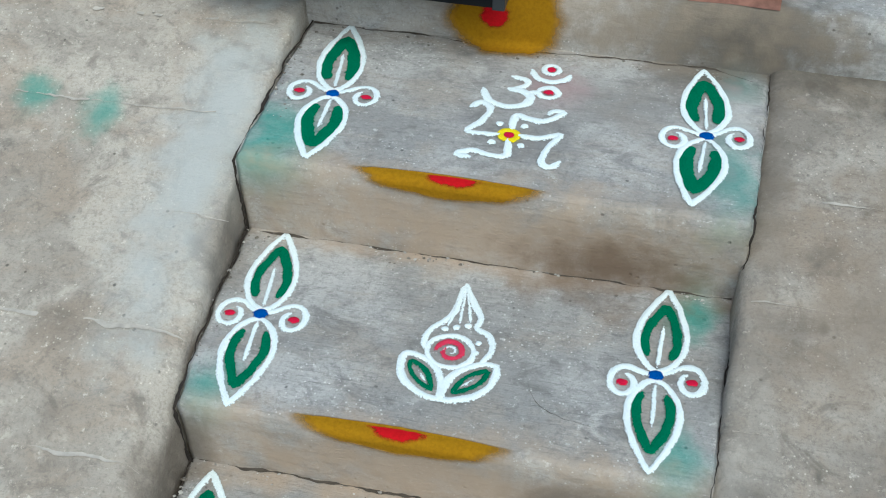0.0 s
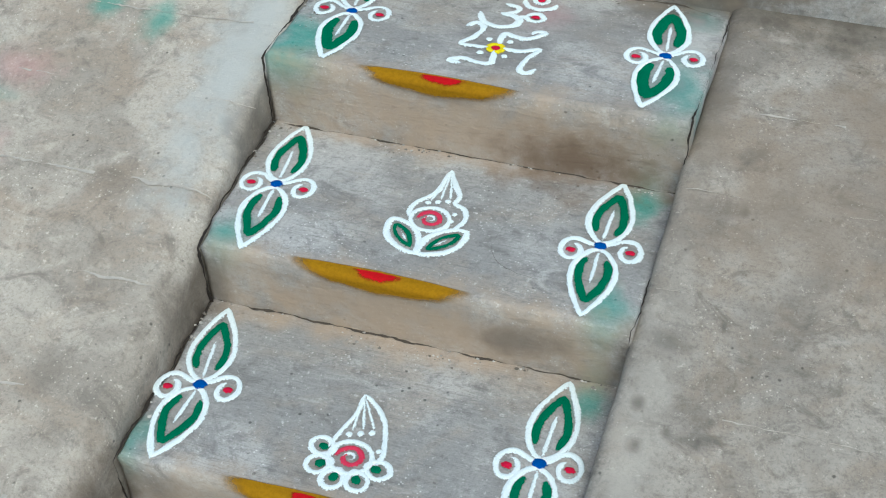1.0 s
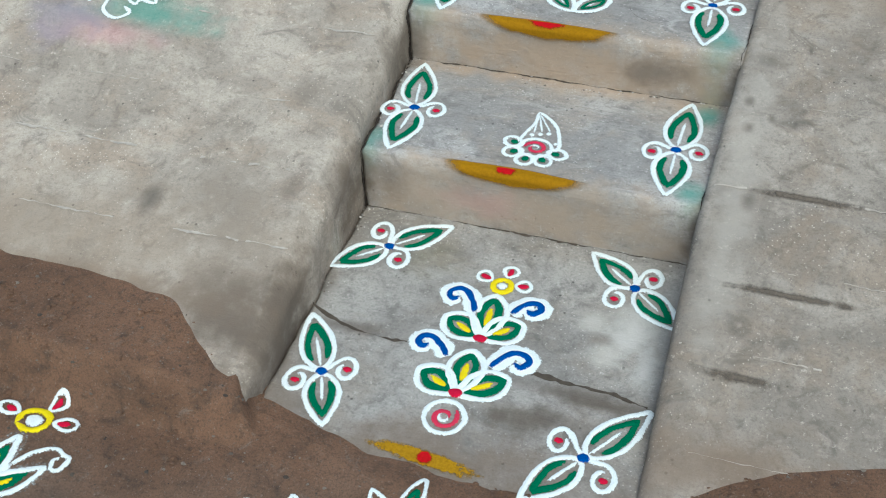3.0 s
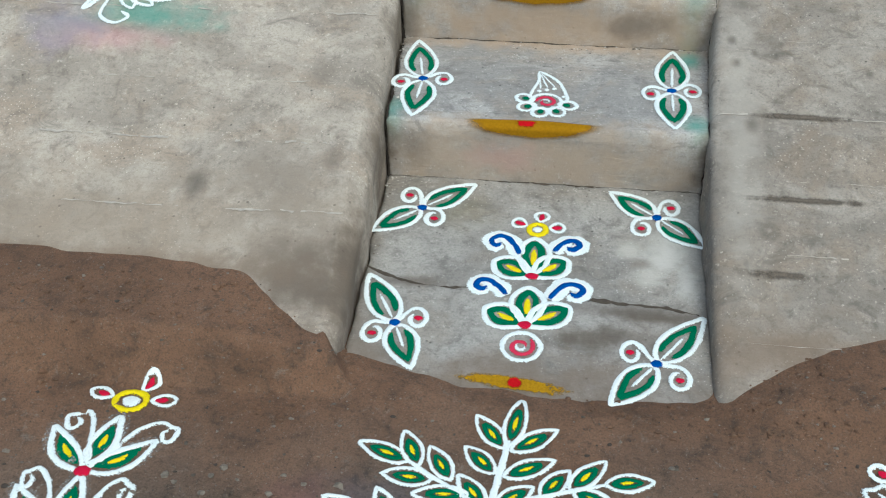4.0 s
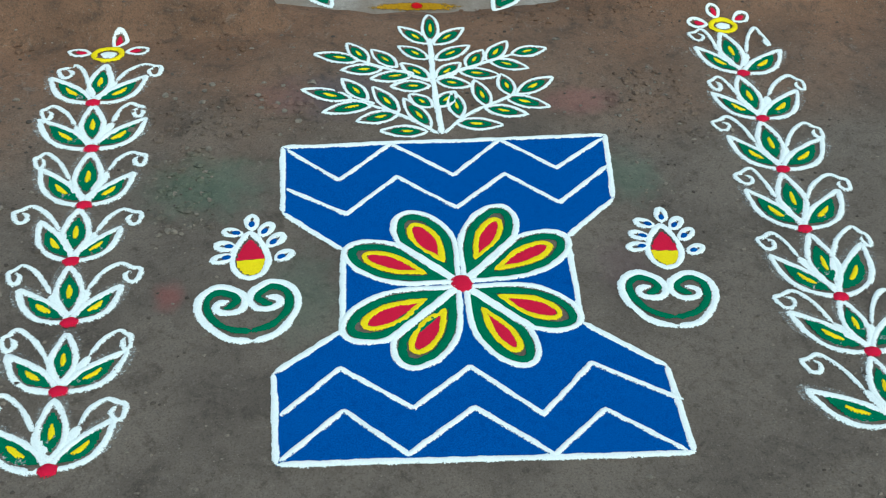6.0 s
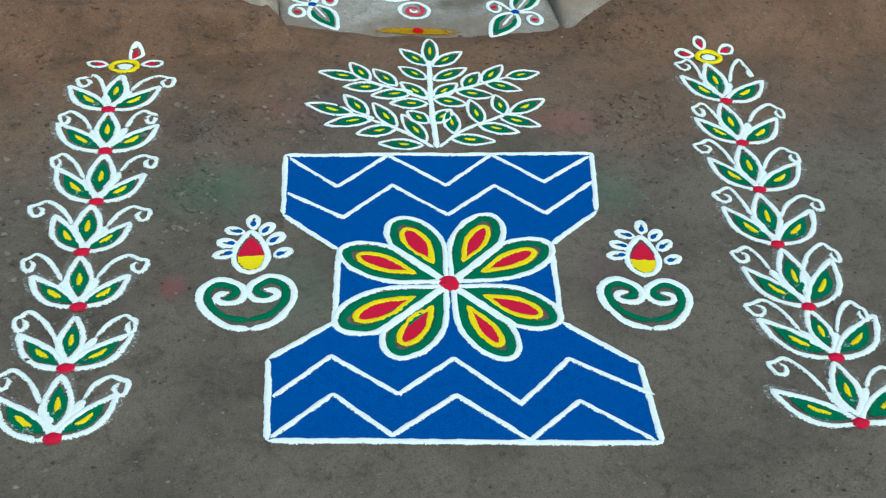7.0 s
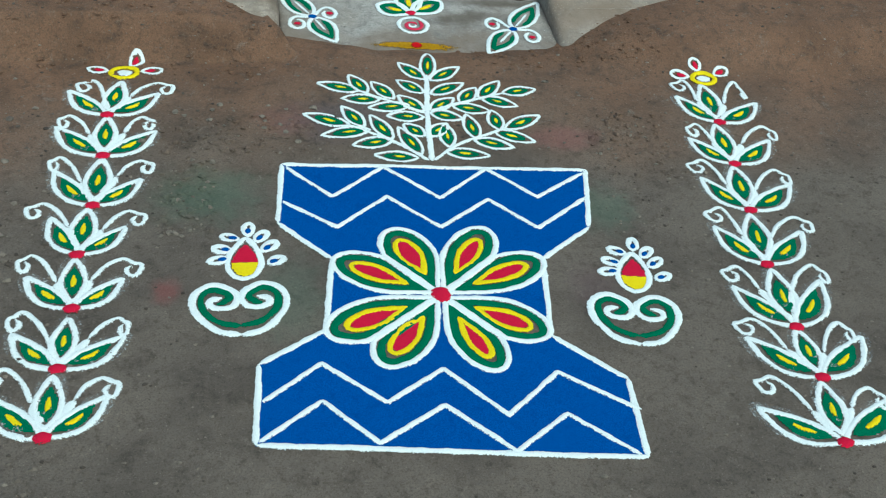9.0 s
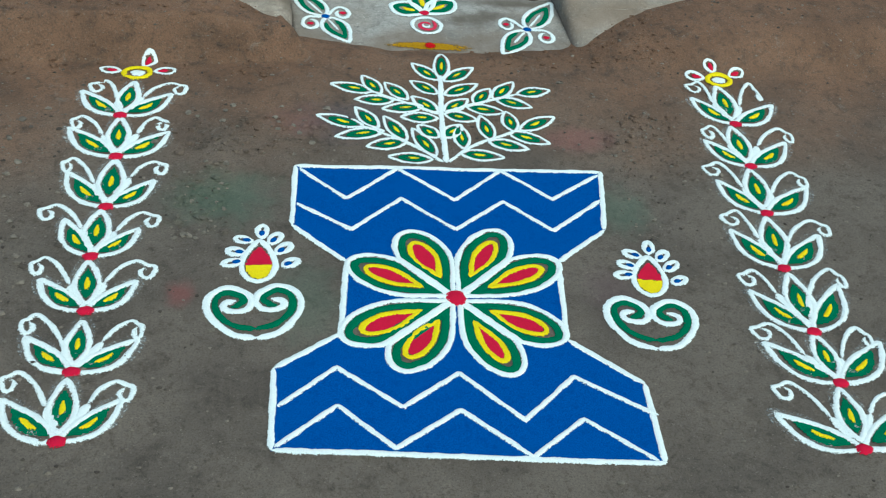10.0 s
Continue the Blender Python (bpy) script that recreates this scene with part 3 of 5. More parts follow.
def fill(thing, name, poly, material, surf, without=(), cell=0.007, high=0.0012, label="", under=None):
    """A thin bed of powder strewn inside an outline."""
    p = np.asarray(poly)
    (xa, ya), (xb, yb) = p.min(0), p.max(0)
    nx, ny = int((xb - xa) / cell) + 1, int((yb - ya) / cell) + 1
    index, verts, faces, rims = {}, [], [], []

    def corner(i, j):
        if (i, j) not in index:
            x = xa + (i + 0.25 * nz(i * 0.7, j * 0.7, 1.5)) * cell
            y = ya + (j + 0.25 * nz(i * 0.7, j * 0.7, 4.5)) * cell
            index[(i, j)] = len(verts)
            verts.append((x, y, surf(x, y) + 0.0018 + high * (0.6 + 0.8 * nz(x * 60, y * 60, 8.0))))
            rims.append(1.15 + 0.35 * nz(x * 9, y * 9, 2.5))
        return index[(i, j)]

    for j in range(ny):
        for i in range(nx):
            x, y = xa + (i + 0.5) * cell, ya + (j + 0.5) * cell
            if inside(p, x, y) and not any(inside(o, x, y) for o in without):
                faces.append((corner(i, j), corner(i + 1, j), corner(i + 1, j + 1), corner(i, j + 1)))
    return mesh_part(name, verts, faces, material, under or thing, label, rims, at=thing.location)


def leaf_line(a, b, half, k=1.0, e=0.8, bend=0.0, n=22):
    """The closed outline of a leaf or petal from a to b; k moves its belly (under 1: towards a), e rounds its ends."""
    a, b = Vector(a), Vector(b)
    d = b - a
    s = Vector((-d.y, d.x)).normalized()
    left, right = [], []
    for i in range(n + 1):
        t = i / n
        w = half * max(0.0, math.sin(math.pi * t ** k)) ** e
        mid = a + d * t + s * bend * d.length * math.sin(math.pi * t)
        left.append(mid + s * w)
        right.append(mid - s * w)
    return [(q.x, q.y) for q in left + right[-2:0:-1]]


def petal_line(a, b, half, belly=0.60, n=26):
    """The closed outline of a petal: narrow at a, round at b."""
    a, b = Vector(a), Vector(b)
    d = b - a
    s = Vector((-d.y, d.x)).normalized()
    left, right = [], []
    for i in range(n + 1):
        t = 1 - (1 - i / n) ** 1.6
        w = half * (math.sin(t / belly * math.pi / 2) ** 1.22 if t < belly else math.sqrt(max(0.0, 1 - ((t - belly) / (1 - belly)) ** 2)))
        left.append(a + d * t + s * w)
        right.append(a + d * t - s * w)
    return [(q.x, q.y) for q in left + right[-2:0:-1]]


def spiral(c, start, r_end, turns, way, ease=0.034, n=40, tall=1.0):
    """A curl that leaves start, rounds c and winds in; way +1 is counter-clockwise."""
    d = Vector(start) - Vector(c)
    a0, r0, out = math.atan2(d.y, d.x), d.length, []
    for i in range(n + 1):
        t = i / n
        a = turns * 2 * math.pi * t
        r = ease + (r0 - ease) * math.exp(-a * 3.2)
        r = r + (r_end - r) * t ** 1.5
        grow = 1 + (tall - 1) * min(1.0, a / 0.8)
        out.append((c[0] + r * math.cos(a0 + way * a), c[1] + r * math.sin(a0 + way * a) * grow))
    return out


def toward(a, b, t):
    return (a[0] + (b[0] - a[0]) * t, a[1] + (b[1] - a[1]) * t)


LINE = 0.0150


def leaf_pair(surf, c, tip_a, tip_b, curl_1, curl_2, half, place, green=0.0155):
    """Two green leaves end to end with a red-eyed curl on either side of the blue heart."""
    thing = base("rangoli_motif", (c[0], c[1], surf(*c)), f"green double leaf powder motif with red curls on {place}", "rangoli", "double leaf motifs on the steps")
    for tip in (tip_a, tip_b):
        a = toward(c, tip, 0.04)
        leaf = stroke(thing, "leaf", leaf_line(a, tip, half, 0.74, 0.92), LINE, mat_white, surf, True)
        inner = leaf_line(toward(c, tip, 0.10), toward(c, tip, 0.80), half - 0.016, 0.76, 0.9)
        gap = 3
        stroke(thing, "leaf_colour", inner[gap:-gap + 1], green, mat_green, surf, False, 0.0022, under=leaf)
        stroke(thing, "leaf_vein", [toward(c, tip, 0.08), toward(c, tip, 0.33), toward(c, tip, 0.56)], 0.0105, mat_white, surf, under=leaf)
    up = Vector(tip_a) - Vector(c)
    for q in (curl_1, curl_2):
        d = Vector(q) - Vector(c)
        way = 1 if up.x * d.y - up.y * d.x > 0 else -1
        curl = stroke(thing, "curl", spiral(q, c, 0.014, 1.18, way, 0.029, 40, 1.32), LINE, mat_white, surf)
        dab(thing, "curl_eye", toward(q, c, -0.06), 0.0115, 0.0085, mat_red, surf, under=curl)
    dab(thing, "heart", c, 0.0155, 0.0135, mat_blue, surf, 0.0, 0.006)
    return thing


for k, (left, right) in enumerate((
    (((-0.355, 0.372), (-0.395, 0.594), (-0.362, 0.173), (-0.413, 0.350), (-0.297, 0.375)), ((0.359, 0.376), (0.371, 0.600), (0.361, 0.181), (0.303, 0.356), (0.415, 0.378))),
    (((-0.368, 0.840), (-0.392, 1.073), (-0.354, 0.616), (-0.423, 0.832), (-0.306, 0.838)), ((0.371, 0.842), (0.381, 1.071), (0.374, 0.622), (0.316, 0.816), (0.432, 0.838))),
    (((-0.348, 1.300), (-0.382, 1.570), (-0.340, 1.080), (-0.415, 1.298), (-0.282, 1.302)), ((0.412, 1.318), (0.398, 1.560), (0.392, 1.094), (0.350, 1.298), (0.472, 1.322))),
)):
    for spec in (left, right):
        leaf_pair(tread_z(k), *spec, 0.046, "a cement step", (0.0185, 0.0195, 0.028)[k])
for spec in (
    ((-0.317, 0.028), (-0.178, 0.148), (-0.444, -0.082), (-0.356, 0.078), (-0.281, -0.012)),
    ((0.330, 0.048), (0.204, 0.150), (0.457, -0.067), (0.368, 0.091), (0.289, 0.002)),
    ((-0.329, -0.428), (-0.420, -0.255), (-0.269, -0.577), (-0.378, -0.467), (-0.276, -0.407)),
    ((0.315, -0.504), (0.437, -0.334), (0.206, -0.646), (0.256, -0.472), (0.366, -0.549)),
):
    leaf_pair(slab_z, *spec, 0.040, "the bottom slab", 0.0175)


def small_flower(thing, c, surf, turns, ring=0.030, reach=0.062, size=0.019, flat=1.0):
    """A yellow ring with a white eye and three red-hearted petals."""
    flower_ring = stroke(thing, "flower_ring", [(c[0] + ring * math.cos(a * 0.3), c[1] + ring * flat * math.sin(a * 0.3)) for a in range(21)], 0.018, mat_yellow, surf, True, 0.006)
    dab(thing, "flower_eye", c, ring * 0.62, ring * 0.5, mat_white, surf, under=flower_ring)
    for deg in turns:
        a = radians(deg)
        tip = (c[0] + (reach + 0.035) * math.cos(a), c[1] + (reach + 0.035) * flat * math.sin(a))
        foot = (c[0] + (ring + 0.012) * math.cos(a), c[1] + (ring + 0.012) * flat * math.sin(a))
        petal = stroke(thing, "petal", leaf_line(foot, tip, size, 1.25, 0.6), 0.0125, mat_white, surf, True)
        dab(thing, "petal_heart", toward(foot, tip, 0.42), 0.017, 0.0085, mat_red, surf, a, under=petal)


def slab_plant():
    """The two-tiered plant with a spiral foot on the bottom slab."""
    thing = base("rangoli_plant", (-0.02, -0.25, slab_z(-0.002, -0.234)), "two-tiered green and blue powder plant on the bottom slab", "rangoli")
    for heart, tips, curls in (
        ((0.002, -0.224), ((-0.100, -0.170), (0.002, -0.070), (0.092, -0.150)),
         (((-0.034, -0.143), (-0.053, -0.101), (-0.074, -0.075), (-0.097, -0.073), (-0.113, -0.091), (-0.102, -0.111), (-0.086, -0.102)), ((0.053, -0.126), (0.070, -0.095), (0.091, -0.076), (0.112, -0.076), (0.122, -0.094), (0.104, -0.110), (0.089, -0.104)))),
        ((-0.006, -0.404), ((-0.110, -0.352), (-0.002, -0.266), (0.104, -0.330)),
         (((-0.058, -0.302), (-0.080, -0.271), (-0.103, -0.252), (-0.127, -0.250), (-0.140, -0.269), (-0.126, -0.284), (-0.111, -0.276)), ((0.050, -0.308), (0.069, -0.272), (0.091, -0.250), (0.117, -0.248), (0.135, -0.265), (0.121, -0.290), (0.102, -0.281)))),
    ):
        for tip in tips:
            leaf = stroke(thing, "leaf", leaf_line(heart, tip, 0.042, 1.25, 0.7), LINE * 1.15, mat_white, slab_z, True)
            a, b = toward(heart, tip, 0.14), toward(heart, tip, 0.88)
            stroke(thing, "leaf_colour", leaf_line(a, b, 0.0215, 1.2, 0.75), 0.0205, mat_green, slab_z, True, 0.0022, under=leaf)
            stroke(thing, "leaf_vein", [toward(heart, tip, 0.28), toward(heart, tip, 0.45), toward(heart, tip, 0.68)], 0.0175, mat_yellow, slab_z, under=leaf)
        for line in curls:
            curl = stroke(thing, "curl", spline(line), 0.051, mat_white, slab_z)
            stroke(thing, "curl_colour", spline(line), 0.0185, mat_blue, slab_z, False, 0.0068, under=curl)
        dab(thing, "heart", heart, 0.019, 0.014, mat_red, slab_z, 0.0, 0.006)
    small_flower(thing, (0.007, -0.034), slab_z, (155, 80, 12), 0.023, 0.040, 0.019)
    foot = (-0.011, -0.478)
    ring = stroke(thing, "foot", [(foot[0] + 0.047 * math.cos(a * 0.25), foot[1] + 0.047 * math.sin(a * 0.25)) for a in range(25)], LINE, mat_white, slab_z, True)
    stroke(thing, "foot_spiral", spiral(foot, (foot[0] + 0.022, foot[1] + 0.026), 0.010, 1.15, -1, 0.029), 0.0150, mat_pink, slab_z, under=ring)
    stroke(thing, "foot_curl", spiral(foot, (foot[0] - 0.008, foot[1] + 0.008), 0.008, 0.7, 1, 0.012), 0.012, mat_white, slab_z, under=ring)


slab_plant()


def whelk_flanks(thing, c, top, surf):
    stroke(thing, "spire_line", spline([(c[0] - 0.046, c[1] - 0.004), (c[0] - 0.053, c[1] + 0.018), (c[0] - 0.045, c[1] + 0.052), (c[0] - 0.016, c[1] + 0.092), (top[0] - 0.004, top[1] - 0.030), top]), LINE, mat_white, surf)
    stroke(thing, "spire_line", spline([(c[0] + 0.056, c[1] - 0.026), (c[0] + 0.074, c[1] + 0.018), (c[0] + 0.062, c[1] + 0.052), (c[0] + 0.036, c[1] + 0.068), (c[0] + 0.040, c[1] + 0.095), (top[0] + 0.020, top[1] - 0.045), top]), LINE, mat_white, surf)


def shell(surf, c, top, half, leaves, petals, label):
    """A conch: a striped spire over a red spiral, with leaves or petals below."""
    thing = base("rangoli_shell", (c[0], c[1], surf(*c)), label, "rangoli")
    if petals:  # the plain spire: two straight flanks
        stroke(thing, "spire_line", spline([(c[0] - 0.050, c[1] + 0.012), (c[0] - 0.040, c[1] + 0.060), (c[0] - 0.026, c[1] + 0.108), top]), LINE * 0.9, mat_white, surf)
        stroke(thing, "spire_line", spline([(c[0] + 0.052, c[1] - 0.006), (c[0] + 0.058, c[1] + 0.030), (c[0] + 0.034, c[1] + 0.105), (top[0] + 0.022, top[1] - 0.012), top]), LINE * 0.9, mat_white, surf)
    else:
        whelk_flanks(thing, c, top, surf)
    for k, u in enumerate((-0.38, 0.02, 0.42)):
        foot = (c[0] + half * u * 0.95 + 0.002, c[1] + 0.060 + 0.008 * k)
        stroke(thing, "spire_stripe", spline([foot, toward(foot, top, 0.45), toward(foot, top, 0.9)]), 0.0085, mat_white, surf)
        dab(thing, "spire_dot", (foot[0] - 0.004, foot[1] - 0.006), 0.0075, 0.0075, mat_white, surf)
    for k in range(2):
        dab(thing, "spire_dot", (c[0] + half * 0.86, c[1] + 0.004 + 0.026 * k), 0.006, 0.0065, mat_white, surf)
    whorl = stroke(thing, "whorl", [(c[0] + 0.043 * math.cos(a * 0.25), c[1] + 0.040 * math.sin(a * 0.25)) for a in range(25)], LINE * 0.9, mat_white, surf, True)
    stroke(thing, "whorl_spiral", spiral(c, (c[0] - 0.030, c[1] - 0.006), 0.011, 1.12, -1, 0.026), 0.0125, mat_pink, surf, under=whorl)
    stroke(thing, "whorl_inner", spiral(c, (c[0] - 0.016, c[1] - 0.004), 0.006, 0.8, -1, 0.012), 0.009, mat_white, surf, under=whorl)
    for a, b in leaves:
        leaf = stroke(thing, "leaf", leaf_line(a, b, 0.032, 1.1, 0.65), 0.0165, mat_white, surf, True)
        stroke(thing, "leaf_colour", leaf_line(toward(a, b, 0.2), toward(a, b, 0.84), 0.0125, 1.1, 0.7), 0.0125, mat_green, surf, True, 0.0022, under=leaf)
        stroke(thing, "leaf_vein", [toward(a, b, 0.32), toward(a, b, 0.6)], 0.008, mat_white, surf, under=leaf)
    for deg in petals:
        a = radians(deg)
        foot, tip = (c[0] + 0.036 * math.cos(a), c[1] + 0.034 * math.sin(a)), (c[0] + 0.088 * math.cos(a), c[1] + 0.082 * math.sin(a))
        petal = stroke(thing, "petal", leaf_line(foot, tip, 0.021, 1.2, 0.55), 0.014, mat_white, surf, True)
        dab(thing, "petal_heart", toward(foot, tip, 0.45), 0.012, 0.0095, mat_green, surf, a, under=petal)


shell(tread_z(1), (0.0, 0.822), (-0.004, 1.005), 0.054, (((0.0, 0.706), (-0.079, 0.802)), ((0.006, 0.706), (0.088, 0.802))), (), "white powder conch with red whorl and two green leaves")
shell(tread_z(0), (0.006, 0.284), (-0.022, 0.444), 0.056, (), (168, 212, 256, 300, 346), "white powder conch with red whorl and green-eyed petals")


def sacred_motif():
    """The curled cross with a yellow heart and the sacred sign above it."""
    surf = tread_z(2)
    thing = base("rangoli_sacred_sign", (0.03, 1.236, surf(0.03, 1.236)), "white sacred sign and curled cross on the top step", "rangoli")
    for pts in (
        ((0.030, 1.222), (0.036, 1.172), (0.008, 1.164), (-0.030, 1.172), (-0.058, 1.156), (-0.030, 1.148)),
        ((0.048, 1.238), (0.090, 1.238), (0.130, 1.258), (0.112, 1.215), (0.104, 1.165), (0.122, 1.152), (0.140, 1.172)),
        ((0.032, 1.252), (0.034, 1.306), (0.060, 1.300), (0.092, 1.298), (0.126, 1.334), (0.104, 1.336), (0.096, 1.318)),
        ((0.012, 1.234), (-0.052, 1.232), (-0.030, 1.275), (-0.022, 1.320), (-0.045, 1.340), (-0.062, 1.312)),
    ):
        stroke(thing, "cross_arm", spline(pts), 0.0175, mat_white, surf)
    for x, y in ((0.006, 1.270), (0.056, 1.272), (0.000, 1.206), (0.058, 1.206)):
        dab(thing, "cross_dot", (x, y), 0.0085, 0.0085, mat_white, surf)
    cross_ring = stroke(thing, "cross_ring", [(0.030 + 0.017 * math.cos(a * 0.35), 1.236 + 0.017 * math.sin(a * 0.35)) for a in range(18)], 0.016, mat_yellow, surf, True)
    dab(thing, "cross_heart", (0.030, 1.236), 0.012, 0.010, mat_red, surf, under=cross_ring)
    for pts, wide in (
        (((-0.050, 1.392), (-0.030, 1.350), (0.004, 1.334), (0.040, 1.346), (0.052, 1.378), (0.030, 1.396), (0.000, 1.398)), 0.0200),
        (((0.008, 1.398), (0.036, 1.418), (0.034, 1.440), (0.000, 1.446)), 0.0165),
        (((0.044, 1.392), (0.062, 1.398), (0.074, 1.384), (0.096, 1.384), (0.106, 1.402), (0.090, 1.422), (0.070, 1.412), (0.064, 1.396)), 0.0165),
        (((0.040, 1.482), (0.056, 1.452), (0.084, 1.444), (0.112, 1.456), (0.122, 1.478)), 0.0175),
    ):
        stroke(thing, "sign_stroke", spline(pts), wide, mat_white, surf)
    sign_dot = stroke(thing, "sign_dot", [(0.080 + 0.016 * math.cos(a * 0.4), 1.490 + 0.018 * math.sin(a * 0.4)) for a in range(16)], 0.0145, mat_white, surf, True)
    dab(thing, "sign_dot_heart", (0.080, 1.490), 0.010, 0.010, mat_red, surf, under=sign_dot)
    dab(thing, "sign_loop_dot", (0.086, 1.402), 0.011, 0.009, mat_red, surf)


sacred_motif()


# ---- turmeric and vermilion marks ----
def smear(name, where, rx, ry, material, parent=None, label="", seed=0.0, point=0.0, skew=0.0, square=1.0):
    """A smeared mark on any face: where(u, v) gives the place; rim falls towards its outline."""
    rings, k, verts, rims, faces = 9, 64, [where(0, 0)], [1.0], []
    for r in range(1, rings + 1):
        for i in range(k):
            a = 2 * math.pi * i / k
            q = r / rings * (1 + 0.13 * nz(math.cos(a) * 2, math.sin(a) * 2, seed) + 0.05 * nz(math.cos(a) * 7, math.sin(a) * 7, seed))
            u = rx * q * math.copysign(abs(math.cos(a)) ** square, math.cos(a))
            w = ry * q * math.copysign(abs(math.sin(a)) ** square, math.sin(a)) * (1 - point * abs(math.cos(a)))
            verts.append(where(u, w + skew * u))
            rims.append(1 - r / rings)
    faces += [(0, 1 + i, 1 + (i + 1) % k) for i in range(k)]
    for r in range(rings - 1):
        o = 1 + r * k
        faces += [(o + i, o + k + i, o + k + (i + 1) % k, o + (i + 1) % k) for i in range(k)]
    return mesh_part(name, verts, faces, material, parent, label, rims)


def riser_mark(k, x0, x1, red_x, red_half):
    """Ochre paste along the nose of a step, lapping on to its riser, with a red pinch in the middle."""
    top, nose, back = TREADS[k]
    surf = tread_z(k)

    def place(cx, lift):
        def at(u, w):
            x = cx + u
            high = surf(x, nose + 0.02)
            if w >= 0:  # over the nose, on the tread
                return (x, nose + 0.013 + w * 0.25, high + lift)
            drop = -w
            if drop < 0.02:
                t = drop / 0.02
                return (x, nose + 0.013 - (0.021 + lift) * t ** 0.8, high + lift - 0.013 * t ** 2)
            return (x, nose - 0.008 - lift + 0.018 * drop / 0.22, high + lift - 0.013 - (drop - 0.02))
        return at

    mark = smear("turmeric_mark", place((x0 + x1) / 2, 0.0015), (x1 - x0) / 2 * 1.20, 0.056, mat_turmeric, None, "", 3.0 + k, 0.25)
    tagged(mark, "ochre turmeric paste smeared along a step's nose", "turmeric mark", "turmeric marks on the steps")
    smear("vermilion_dab", place(red_x, 0.004), red_half * 1.15, 0.016, mat_kumkum, mark, "red vermilion dab", 5.0 + k)


riser_mark(0, -0.205, 0.150, -0.043, 0.026)
riser_mark(1, -0.232, 0.135, -0.050, 0.050)
riser_mark(2, -0.238, 0.118, -0.050, 0.050)


def wall_mark():
    """The round mark low on the threshold's face, spilling on to the top tread."""
    def at_mark(cx, cz, lift):
        def at(u, w):
            x, z = cx + u, cz + w
            low = tread_z(2)(x, 1.55) + 0.004
            if z >= low:
                return (x, 1.5655 - lift + 0.012 * (0.772 - z) / 0.57, z)
            return (x, 1.5615 - lift + (z - low), low - 0.0015 + lift)
        return at

    mark = smear("turmeric_mark", at_mark(-0.035, 0.690, 0.004), 0.150, 0.130, mat_turmeric, None, "", 12.0)
    tagged(mark, "round ochre turmeric mark on the threshold's face", "turmeric mark")
    smear("vermilion_dab", at_mark(-0.058, 0.692, 0.007), 0.036, 0.034, mat_kumkum, mark, "red vermilion dab", 14.0)


wall_mark()
slab_mark = smear("turmeric_mark", lambda u, w: (-0.020 + u, -0.600 + w - 0.10 * u, max(slab_z(-0.020 + u, -0.600 + w), ground_z(-0.020 + u, -0.600 + w - 0.1 * u)) + 0.003),
                  0.145, 0.024, powder("bright turmeric powder", (0.38, 0.21, 0.01), (0.28, 0.15, 0.008), 1.1, 0.02, 0.4, 130, 60), None, "", 17.0)
tagged(slab_mark, "yellow turmeric streak at the slab's earthy front edge", "turmeric mark")
smear("vermilion_dab", lambda u, w: (-0.020 + u, -0.600 + w, max(slab_z(-0.020 + u, -0.600 + w), ground_z(-0.020 + u, -0.600 + w)) + 0.006), 0.02, 0.018, mat_kumkum, slab_mark, "red vermilion dab", 19.0)


# ---- the great drawing on the earth ----
def hook(root, top, end):
    """A tendril that rises from root over top to its outer end and curls back under itself."""
    back = ((top[0] - end[0]) * 0.62, 0.0)
    bow = toward(root, top, 0.55)
    out = 0.22 * (bow[0] - end[0])
    return spline([root, (bow[0] + out * 0.5, bow[1] + 0.008), top, toward(top, end, 0.62), end, (end[0] + back[0] * 0.30, end[1] - 0.032), (end[0] + back[0] * 0.95, end[1] - 0.034), (end[0] + back[0] * 1.25, end[1] - 0.014), (end[0] + back[0] * 0.8, end[1] - 0.002)], n=8)


def bouquet(thing, heart, tips, curls, surf):
    """Three pointed green leaves and two tendrils springing from a red heart."""
    for k, tip in enumerate(tips):
        a, b = toward(heart, tip, 0.02 if k < 2 else 0.14), tip
        size = math.hypot(b[0] - a[0], b[1] - a[1])
        half = (0.165 if k < 2 else 0.185) * size
        bend = (0.07, -0.07, 0.0)[k]
        leaf = stroke(thing, "leaf", leaf_line(a, b, half, 0.86, 0.95, bend), 0.0162, mat_dry, surf, True)
        inner = leaf_line(toward(a, b, 0.13), toward(a, b, 0.80), half * 0.70, 0.9, 0.95, bend)
        fill(thing, "leaf_colour", inner, mat_green, surf, (), 0.0042, 0.0022, under=leaf)
        mid = toward(inner[11], inner[-11], 0.5)
        stroke(thing, "leaf_vein", [toward(mid, a, 0.34), mid, toward(mid, b, 0.22)], 0.0150, mat_yellow, surf, False, 0.0050, under=leaf)
        stroke(thing, "spilt_powder", leaf_line(toward(a, b, 0.25), toward(a, b, 1.06), half, 0.9, 0.85, bend), 0.030, mat_spill, surf, True, 0.0012, under=leaf)
    for root, top, end in curls:
        stroke(thing, "curl", hook(root, top, end), 0.0140, mat_dry, surf)
        stroke(thing, "stalk", [toward(heart, root, 0.35), root], 0.024, mat_dry, surf, False, 0.0024)
    dab(thing, "heart", heart, 0.021, 0.016, mat_red, surf, 0.0, 0.007)


